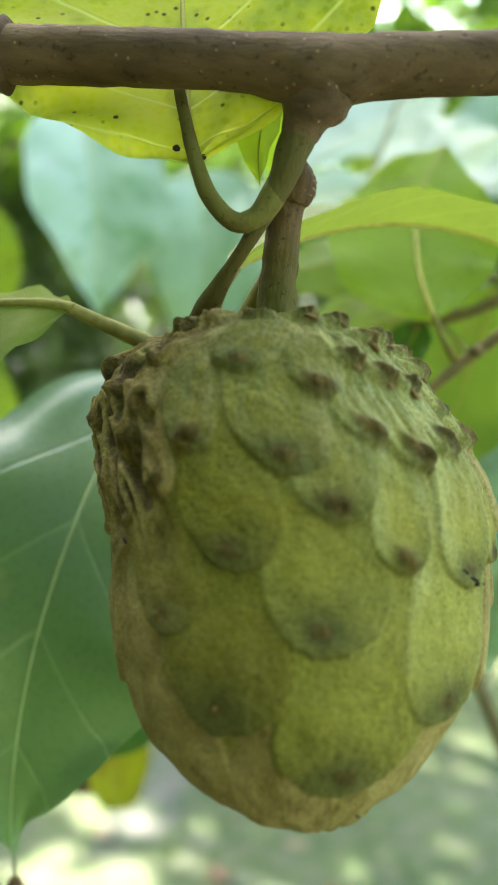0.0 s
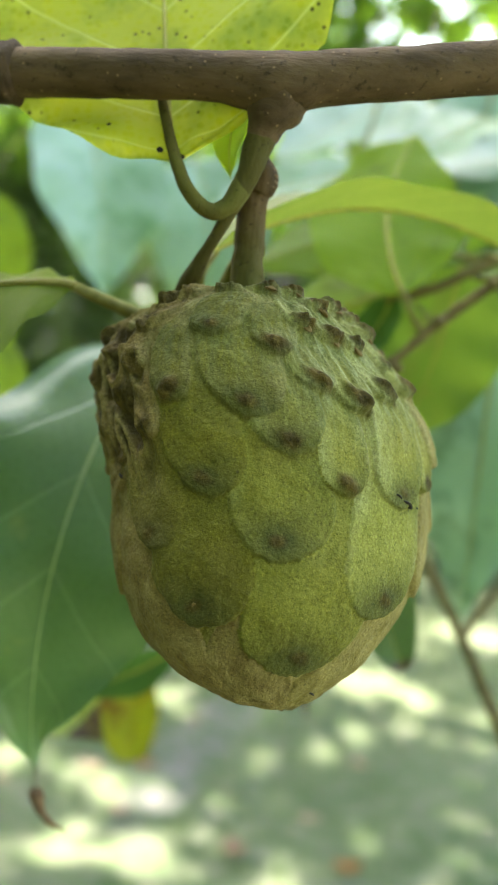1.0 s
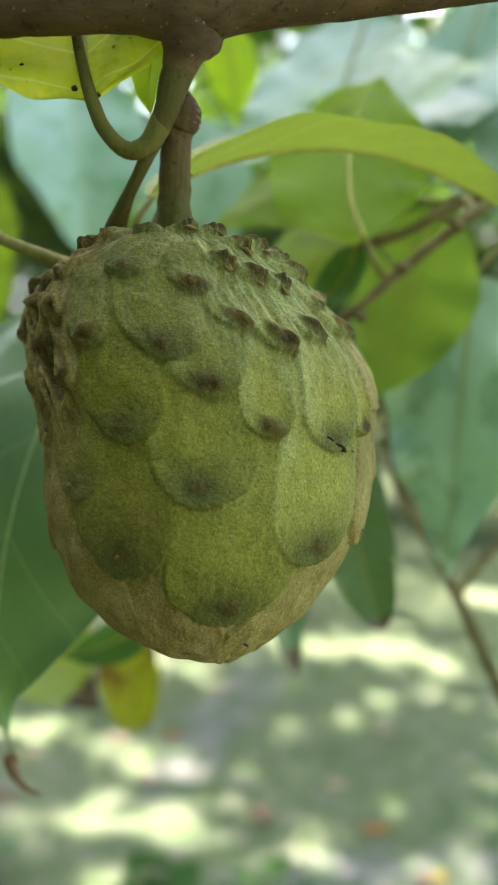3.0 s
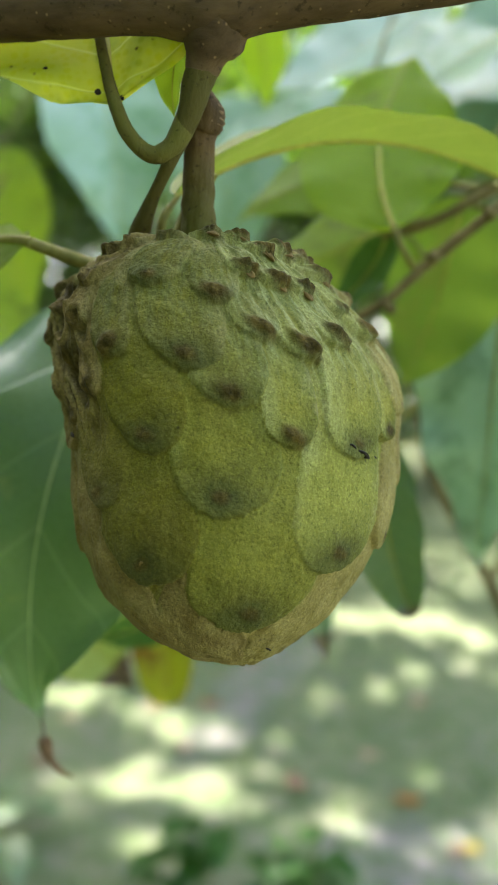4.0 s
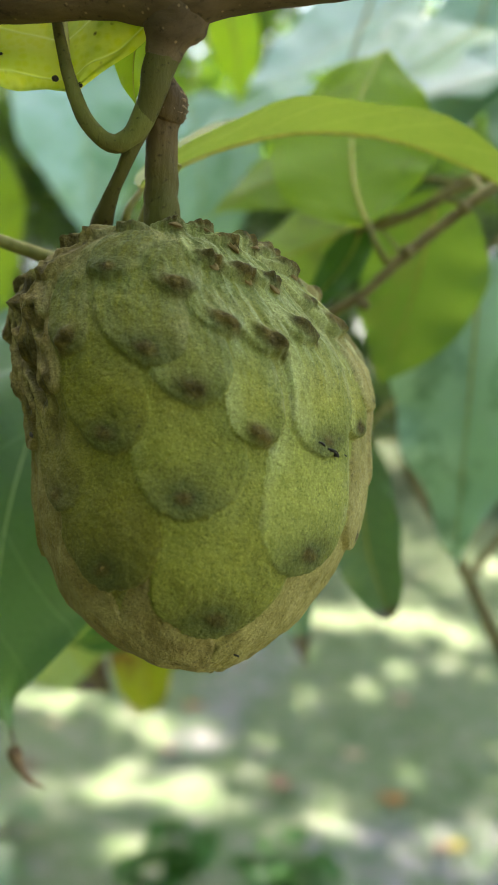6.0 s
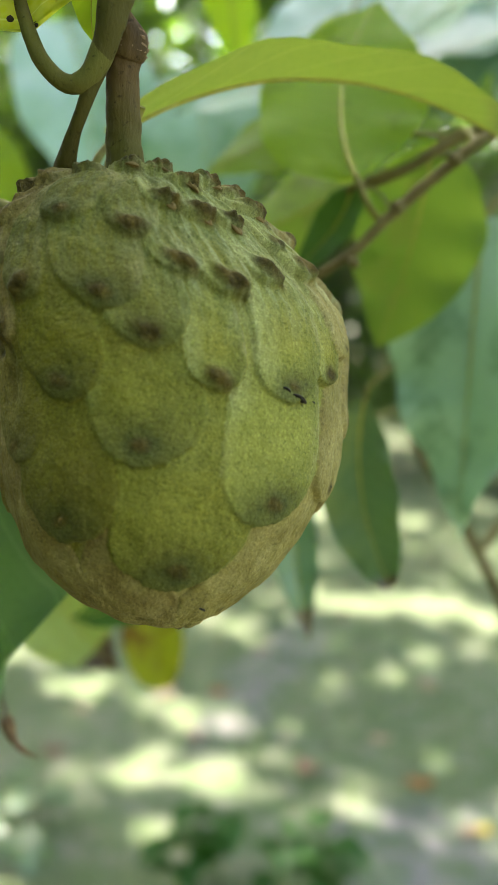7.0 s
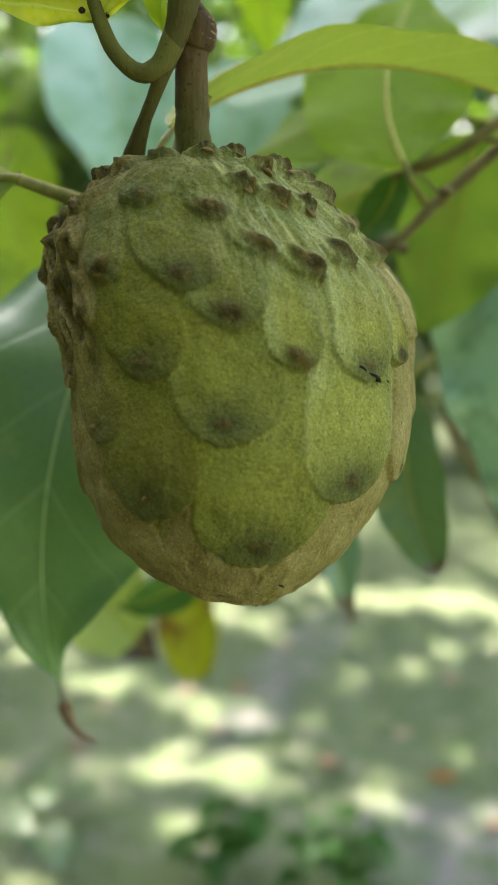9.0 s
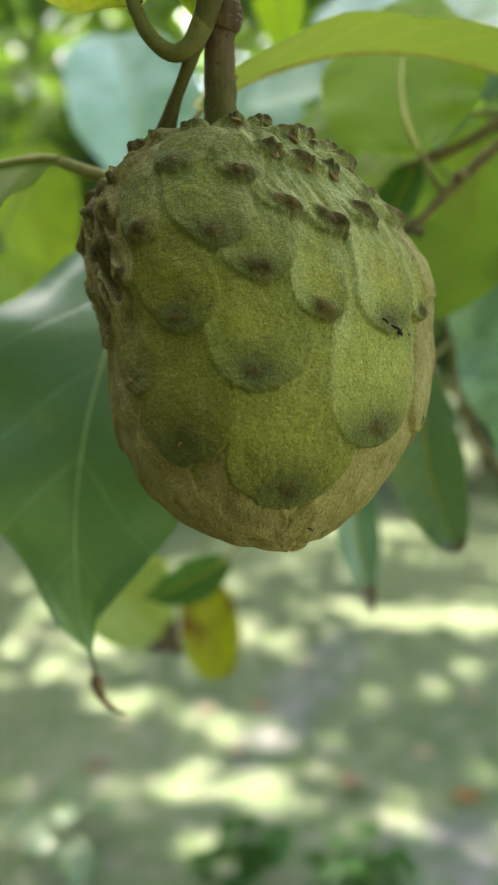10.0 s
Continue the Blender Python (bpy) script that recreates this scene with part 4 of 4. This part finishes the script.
def blot(name, cx, cy, rx, ry, turn, material, label, seed, lift=0.006, count=64):
    """A flat patch with an uneven rim that lies on the ground."""
    verts, faces = [], []
    rings = 7
    for r in range(rings):
        for k in range(count):
            a = 2 * math.pi * k / count
            f = (r + 0.15) / (rings - 0.85)
            g = f * (1 + 0.35 * noise.noise(Vector((1.6 * math.cos(a) + seed, 1.6 * math.sin(a), 0.3))) + 0.14 * noise.noise(Vector((5 * math.cos(a), 5 * math.sin(a) + seed, 0))))
            x, y = rx * g * math.cos(a), ry * g * math.sin(a)
            X, Y = cx + x * math.cos(turn) - y * math.sin(turn), cy + x * math.sin(turn) + y * math.cos(turn)
            verts.append((X, Y, roll(X, Y) + lift * (1 - f**3) + 0.001))
    for r in range(rings - 1):
        for k in range(count):
            k2 = (k + 1) % count
            faces.append((r * count + k, r * count + k2, (r + 1) * count + k2, (r + 1) * count + k))
    faces.append(tuple(reversed(range(count))))
    return tagged(mesh_part(name, verts, faces, material), label, "ground", kind="structure")


blot("path", 0.62, 2.75, 0.75, 0.42, 0.25, SOIL, "bare greyish soil of a trodden path", 1)
blot("path", -0.55, 4.35, 0.20, 1.15, -0.12, SOIL, "bare greyish soil of a trodden path", 5)
blot("path", -2.4, 2.6, 0.8, 0.4, 0.1, SOIL, "bare greyish soil of a trodden path", 7)
blot("mulch_bed", -6.0, 13.5, 4.0, 3.4, 0.1, MULCH, "brown mulch under the far shrubs", 3, 0.03)


# ---- loose foliage in one mesh ----
def leaves_mesh(name, places, material, parent, label="", size=0.1, seed=0, flat=0.6, kind=""):
    """Many small pointed leaves, each of four faces bent along its rib."""
    rng = np.random.default_rng(seed)
    P = np.asarray(places, float)
    n = len(P)
    L = size * rng.uniform(0.65, 1.35, n)
    a = rng.uniform(0, 2 * np.pi, n)
    t = np.stack([np.cos(a), np.sin(a), rng.normal(-0.25, 0.45, n)], -1)
    t /= np.linalg.norm(t, axis=1)[:, None]
    up = np.stack([rng.normal(0, flat, n), rng.normal(0, flat, n), np.ones(n)], -1)
    s = np.cross(t, up)
    s /= np.linalg.norm(s, axis=1)[:, None]
    nrm = np.cross(s, t)
    w, L = (0.27 * L)[:, None], L[:, None]
    q = np.stack([P, P + t * L * 0.45 + s * w + nrm * w * 0.25, P + t * L * 0.45 - nrm * w * 0.15, P + t * L * 0.45 - s * w + nrm * w * 0.25, P + t * L - nrm * L * 0.1,
                  P + t * L * 0.78 + s * w * 0.62, P + t * L * 0.78 - s * w * 0.62], 1).reshape(-1, 3)
    k = 7 * np.arange(n)[:, None]
    quads = np.concatenate([k + [0, 1, 2, 2], k + [0, 2, 3, 3], k + [1, 5, 4, 2], k + [2, 4, 6, 3]])
    faces = [tuple(dict.fromkeys(f)) for f in quads.tolist()]
    ob = mesh_part(name, q.tolist(), faces, material, parent, label, smooth=False)
    if kind:
        ob["kind"] = kind
    return ob


def clumps(centre, radii, count, per, spread, seed):
    """Places for leaves in clumps inside an uneven ball."""
    rng = np.random.default_rng(seed)
    d = rng.normal(size=(count, 3))
    d /= np.linalg.norm(d, axis=1)[:, None]
    c = np.array(centre) + d * np.array(radii) * (rng.uniform(0.25, 1, count) ** 0.5)[:, None]
    return (c[:, None] + rng.normal(size=(count, per, 3)) * spread).reshape(-1, 3)


def tree(x, y, height, crown, seed, label, size=0.16, count=90, per=34, low=0.42):
    rng = random.Random(seed)
    top = thing("tree", label, "tree", (x, y, 0), "trees beyond the lawn")
    lean = rng.uniform(-0.06, 0.06) * height
    r = 0.022 * height
    tube("trunk", [(0, 0, -0.1), (lean * 0.2, 0, height * 0.2), (lean * 0.6, 0.05, height * 0.45), (lean, 0, height * 0.8)], [r * 1.35, r, r * 0.8, r * 0.25], TRUNK, top, "", 24, 14, 0.12, seed, 6)
    for k in range(6):
        a = k * 2.4 + seed
        z = height * rng.uniform(0.3, 0.6)
        e = Vector((math.cos(a) * crown * 0.75, math.sin(a) * crown * 0.75, z + height * rng.uniform(0.12, 0.3)))
        s = Vector((lean * 0.7, 0, z))
        tube("limb", [tuple(s), tuple(s.lerp(e, 0.5) + Vector((0, 0, 0.1 * height))), tuple(e)], [r * 0.5, r * 0.33, r * 0.1], TRUNK, top, "", 12, 8, 0.1, k, 6)
    leaves_mesh("crown", clumps((lean, 0, height * (low + 0.5) * 0.72), (crown, crown, height * (1 - low) * 0.55), count, per, 0.22, seed), FAR, top, "", size, seed)
    return top


def shrub(x, y, radius, height, seed, label, size=0.12, count=40, per=30, material=None):
    rng = random.Random(seed)
    top = thing("shrub", label, "shrub", (x, y, 0), "shrubs round the lawn")
    for k in range(5):
        a = k * 1.26 + seed
        e = (math.cos(a) * radius * 0.6, math.sin(a) * radius * 0.6, height * rng.uniform(0.6, 0.9))
        tube("stem", [(0.05 * math.cos(a), 0.05 * math.sin(a), -0.03), (e[0] * 0.4, e[1] * 0.4, e[2] * 0.5), e], [0.02, 0.014, 0.004], TRUNK, top, "", 8, 7)
    leaves_mesh("foliage", clumps((0, 0, height * 0.55), (radius, radius, height * 0.5), count, per, 0.14 * radius + 0.05, seed), material or SHRUB, top, "", size, seed)
    return top


TREES = ((-7.5, 15, 6.0, 2.4), (-4.0, 18, 7.5, 2.8), (-1.2, 14.5, 5.5, 2.0), (1.4, 17, 6.5, 2.5), (4.0, 14, 5.5, 2.2), (6.5, 19, 7.5, 3.0), (-11, 20, 8, 3.2), (10.5, 17, 7, 3), (-5.9, 10.8, 5.0, 2.0), (-2.6, 24, 9, 3.4), (2.8, 26, 9, 3.4), (-15, 14, 7, 3), (-8.5, 27, 9, 3.6), (8.5, 28, 9, 3.6))
for k, (x, y, h, c) in enumerate(TREES):
    tree(x, y, 1.5 * h, 1.25 * c, 40 + k, "leafy green tree beyond the lawn, partly in sun", 0.26, 110, 44, 0.25)
SHRUBS = ((-6.4, 11.5, 1.0, 1.7), (-4.6, 13.5, 1.2, 1.9), (-8.6, 12.0, 1.2, 2.2), (1.9, 12.5, 1.0, 1.5), (3.4, 10.5, 0.9, 1.6), (-2.4, 14, 1.0, 1.3), (5.4, 12, 1.2, 2.0), (-0.4, 16.5, 1.2, 1.5))
for k, (x, y, r, h) in enumerate(SHRUBS):
    shrub(x, y, r, h, 70 + k, "dense green shrub at the edge of the lawn")


# out of view: trees and shrubs added to block sky beside and behind the camera
UNSEEN_TREES = ((-5.5, -4.5, 6.0, 2.6), (-1.8, -5.6, 6.5, 2.6), (1.6, -6.5, 6.0, 2.4), (-7.5, -0.5, 6.5, 2.8), (-8.0, 4.5, 6.0, 2.6), (9.5, 7.0, 5.5, 2.2))
for k, (x, y, h, c) in enumerate(UNSEEN_TREES):
    tree(x, y, 0.82 * h, c, 140 + k, "unseen leafy tree added beside the lawn to block skylight", 0.3, 120, 34, 0.2)
    shrub(0.8 * x, 0.8 * y, 1.1, 2.2, 160 + k, "unseen dense shrub added under the trees to block skylight", 0.22, 45, 30)
wood = np.random.default_rng(77)
wa = wood.uniform(-1.0, 1.0, 9000)
wr = wood.uniform(30, 44, 9000)
tagged(leaves_mesh("far_woods", np.stack([wr * np.sin(wa), wr * np.cos(wa), 20 * wood.uniform(0, 1, 9000) ** 1.1 * (0.75 + 0.25 * np.sin(9 * wa))], -1), FAR, None, "", 1.5, 5, 0.9), "hazy green woods far beyond the lawn", "woods", kind="stuff")

# ---- the crown overhead, with gaps that let the sun down in patches ----
def gap(x, y):
    """How open the crown is above the ground place (x, y): 1 in a gap."""
    g = 0.0
    for gx, gy, rx, ry in GAPS:
        g = max(g, 1 - ((x - gx) / (rx + 0.07)) ** 2 - ((y - gy) / (ry + 0.06)) ** 2)
    if x < -0.4 and y > 2.6:
        # noise gaps added to the crown here to let down a mottled light
        g = max(g, 1.5 * (noise.noise(Vector((3.6 * x, 6.0 * y, 1.7))) - 0.25))
    return g


# gap places chosen for the sun patches they throw on the ground
GAPS = (
    (-0.84, 3.51, 0.15, 0.11), (-0.83, 3.08, 0.09, 0.08), (-0.42, 3.14, 0.12, 0.04), (-1.43, 3.77, 0.20, 0.10), (-1.90, 4.75, 0.36, 0.30), (-1.95, 4.15, 0.18, 0.12),
    (0.15, 5.85, 0.95, 0.34), (-1.20, 5.15, 0.32, 0.24), (0.14, 4.50, 0.18, 0.06), (0.03, 2.98, 0.13, 0.06), (-0.12, 3.32, 0.08, 0.04), (0.50, 3.14, 0.13, 0.05),
    (-3.30, 6.20, 0.55, 0.45), (0.50, 2.78, 0.17, 0.06), (0.46, 4.90, 0.16, 0.06), (-2.4, 5.4, 0.6, 0.3), (2.2, 8.0, 1.2, 0.5), (-3.8, 8.4, 1.2, 0.6), (-0.4, 9.6, 1.2, 0.5), (1.6, 10.8, 1.5, 0.8),
)
crown_tree = thing("custard_apple_tree", "leafy crown of the custard apple tree overhead", "tree", (-2.6, -1.2, 0))
tube("trunk", [(0, 0, -0.1), (0.1, 0.1, 1.2), (0.4, 0.3, 3.0), (1.0, 0.9, 5.2)], [0.16, 0.12, 0.10, 0.05], TRUNK, crown_tree, "", 30, 16, 0.12, 1, 6)
for k, e in enumerate(((4.5, 3.0, 5.6), (-1.5, 4.5, 5.5), (2.0, 7.5, 5.8), (1.0, 4.0, 6.0))):
    tube("limb", [(0.2, 0.15, 1.6), (0.2 + 0.5 * (e[0] - 0.2), 0.15 + 0.5 * (e[1] - 0.15), 3.9), e], [0.08, 0.05, 0.02], TRUNK, crown_tree, "", 20, 10, 0.1, k, 6)
rng = np.random.default_rng(9)
spots = []
for x, y, z in zip(rng.uniform(-8, 6, 16000), rng.uniform(0.5, 15, 16000), rng.uniform(4.6, 7.0, 16000)):
    t = z / SUN_TO.z
    gx, gy = x - SUN_TO.x * t, y - SUN_TO.y * t
    if gy > -0.5 and gap(gx, gy) < 0.12 and noise.noise(Vector((0.8 * gx, 0.8 * gy, 3.3))) > (-0.9 if abs(gx + 1.2) < 2.8 and gy < 7 else -0.48):
        spots.append((x + 2.6, y + 1.2, z))
for gx, gy, z in zip(rng.uniform(-3.6, 1.8, 1100), rng.uniform(2.0, 7.0, 1100), rng.uniform(4.6, 7.0, 1100)):
    if gap(gx, gy) < 0.10:
        t = z / SUN_TO.z
        spots.append((gx + SUN_TO.x * t + 2.6, gy + SUN_TO.y * t + 1.2, z))
# unseen leaves added on the line to the sun to shade the fruit
for x, y, z in zip(rng.normal(-0.02, 0.30, 900), rng.normal(0.34, 0.35, 900), rng.uniform(4.4, 6.6, 900)):
    t = (z - 1.75) / SUN_TO.z
    spots.append((x + SUN_TO.x * t + 2.6, y + SUN_TO.y * t + 1.2, z))
# unseen leaves added overhead behind the camera
for x, y, z in zip(rng.uniform(-6, 5, 3500), rng.uniform(-6.5, -0.6, 3500), rng.uniform(3.4, 5.6, 3500)):
    if noise.noise(Vector((0.7 * x, 0.7 * y, 8.1))) > -0.2:
        spots.append((x + 2.6, y + 1.2, z))
# unseen low foliage added on the left to darken the fruit's left side
for x, y, z in zip(rng.uniform(-3.2, -1.05, 900), rng.uniform(-2.4, 0.7, 900), rng.uniform(0.7, 3.8, 900)):
    if noise.noise(Vector((1.3 * x, 1.3 * y, 1.3 * z))) > -0.3:
        spots.append((x + 2.6, y + 1.2, z))
leaves_mesh("crown", spots, CROWN, crown_tree, "", 0.33, 3, 0.45)

# ---- weeds and litter on the ground ----
WEED = blade_mat("weed_blade", (0.026, 0.080, 0.012), (0.05, 0.11, 0.02), (0.08, 0.24, 0.012), 0.28, 0.5, spec=0.25)


def weed(x, y, height, seed, count=5, size=0.075, material=None):
    rng = random.Random(seed)
    top = thing("weed", "small broad-leaved green weed growing from the ground", "plant", (x, y, roll(x, y)), "weeds on the lawn")
    tube("stem", [(0, 0, -0.01), (0.01, 0.0, height * 0.5), (0.0, 0.01, height)], [0.004, 0.003, 0.0015], PETIOLE, top, "", 10, 8)
    for k in range(count):
        a = k * 2.4 + seed
        z = height * (0.45 + 0.55 * k / max(1, count - 1))
        d = Vector((math.cos(a), math.sin(a), 0))
        b = Vector((0, 0, z))
        s = np.linspace(0, 1, 10)
        L, verts, uv, faces = size * rng.uniform(0.8, 1.3), [], [], []
        side = Vector((-d.y, d.x, 0))
        for i, q in enumerate(s):
            c = b + d * (0.015 + L * 2 * q) + Vector((0, 0, L * (0.6 * q - 1.1 * q * q)))
            w = float(outline(np.array([q]), 0.65)[0]) * L * 0.72
            for j in range(5):
                f = (j - 2) / 2
                verts.append(tuple(c + side * f * w + Vector((0, 0, 0.25 * abs(f) * w))))
                uv.append((0.5 + 0.5 * f, q))
        for i in range(9):
            for j in range(4):
                m = i * 5 + j
                faces.append((m, m + 1, m + 6, m + 5))
        mesh_part("leaf_blade", verts, faces, material or WEED, top, uv=uv)
    return top


for k, (x, y, h) in enumerate(((-0.47, 2.36, 0.30), (-0.41, 2.40, 0.27), (-0.53, 2.32, 0.22), (-0.20, 2.36, 0.24), (-0.06, 2.38, 0.27), (-0.03, 2.33, 0.18), (-1.02, 2.15, 0.36), (-1.12, 2.5, 0.22))):
    weed(x, y, h, k + 1, 5, 0.062 if x > -0.9 else 0.085, GREEN if x < -0.9 else None)


def litter(x, y, turn, size, colour, seed):
    m = LITTER[colour]
    rng = random.Random(seed)
    verts, uv, faces = [], [], []
    bend = rng.uniform(0.2, 0.5)
    for i in range(9):
        q = i / 8
        w = float(outline(np.array([q]), 0.75)[0]) * size * 0.36
        for j in range(5):
            f = (j - 2) / 2
            verts.append(((q - 0.5) * size, f * w, 0.008 + bend * size * 0.5 * ((q - 0.5) ** 2 * 2 + 0.3 * f * f) + 0.003 * rng.random()))
            uv.append((0.5 + 0.5 * f, q))
    for i in range(8):
        for j in range(4):
            a = i * 5 + j
            faces.append((a, a + 1, a + 6, a + 5))
    top = thing("fallen_leaf", colour + " dry fallen leaf lying on the ground", "leaf", (x, y, roll(x, y)), "fallen leaves")
    top.rotation_euler = (0, 0, turn)
    mesh_part("blade", verts, faces, m, top, uv=uv)
    tube("petiole", [(-0.5 * size, 0, 0.012), (-0.58 * size, 0.01 * size, 0.012), (-0.68 * size, 0.06 * size, 0.01)], [0.002, 0.0017, 0.0014], DRYTIP, top, "", 6, 6)
    return top


LITTER = {
    "orange": blade_mat("orange_litter", (0.36, 0.14, 0.035), (0.4, 0.22, 0.07), (0.5, 0.2, 0.03), 0.2, 0.6),
    "yellow": blade_mat("yellow_litter", (0.40, 0.30, 0.04), (0.42, 0.34, 0.1), (0.6, 0.4, 0.03), 0.2, 0.6),
    "brown": blade_mat("brown_litter", (0.19, 0.10, 0.07), (0.25, 0.16, 0.1), (0.2, 0.1, 0.03), 0.15, 0.7),
    "tan": blade_mat("tan_litter", (0.42, 0.30, 0.20), (0.5, 0.4, 0.28), (0.4, 0.25, 0.1), 0.15, 0.7),
}
LEAVES = ((0.27, 3.22, 0.4, 0.13, "orange"), (0.50, 2.95, 1.2, 0.10, "yellow"), (-0.21, 3.22, 2.0, 0.14, "brown"), (-0.75, 3.92, 0.3, 0.11, "orange"), (0.35, 4.35, 1.9, 0.14, "tan"), (-1.0, 3.8, 0.9, 0.14, "tan"), (-0.75, 3.4, 2.6, 0.12, "tan"), (-1.3, 3.1, 0.2, 0.12, "brown"), (0.1, 3.6, 0.3, 0.12, "tan"))
for k, (x, y, a, s, c) in enumerate(LEAVES):
    litter(x, y, a, s, c, k)
rl = random.Random(12)
for k in range(14):
    litter(rl.uniform(-3.2, 2.2), rl.uniform(2.2, 8.5), rl.uniform(0, 6.3), rl.uniform(0.07, 0.13), rl.choice(("tan", "brown", "tan", "tan")), 30 + k)

# ---- grass ----
rng = np.random.default_rng(21)
n = 26000
gx, gy = rng.uniform(-4.5, 3.5, n), 1.6 + 8.5 * rng.uniform(0, 1, n) ** 1.3
keep = [noise.noise(Vector((0.8 * x, 0.8 * y, 2.0))) > -0.25 for x, y in zip(gx, gy)]
gx, gy = gx[keep], gy[keep]
n = len(gx)
h, a = rng.uniform(0.02, 0.055, n), rng.uniform(0, 6.283, n)
base = np.stack([gx, gy, [roll(x, y) for x, y in zip(gx, gy)]], -1)
sx = np.stack([np.cos(a), np.sin(a), 0 * a], -1) * (0.10 * h + 0.002)[:, None]
lean = np.stack([-np.sin(a), np.cos(a), 0 * a], -1) * (h * rng.uniform(0.1, 0.7, n))[:, None] + np.stack([0 * a, 0 * a, h], -1)
gv = np.stack([base - sx, base + sx, base + lean], 1).reshape(-1, 3)
GRASS = foliage_mat("grass_blades", (0.104, 0.156, 0.050), (0.174, 0.210, 0.090), (0.2, 0.33, 0.06), 0.3, 0.5)
tagged(mesh_part("grass", gv.tolist(), [(3 * i, 3 * i + 1, 3 * i + 2) for i in range(n)], GRASS, smooth=False), "short patchy green grass of the lawn", "grass", kind="stuff")
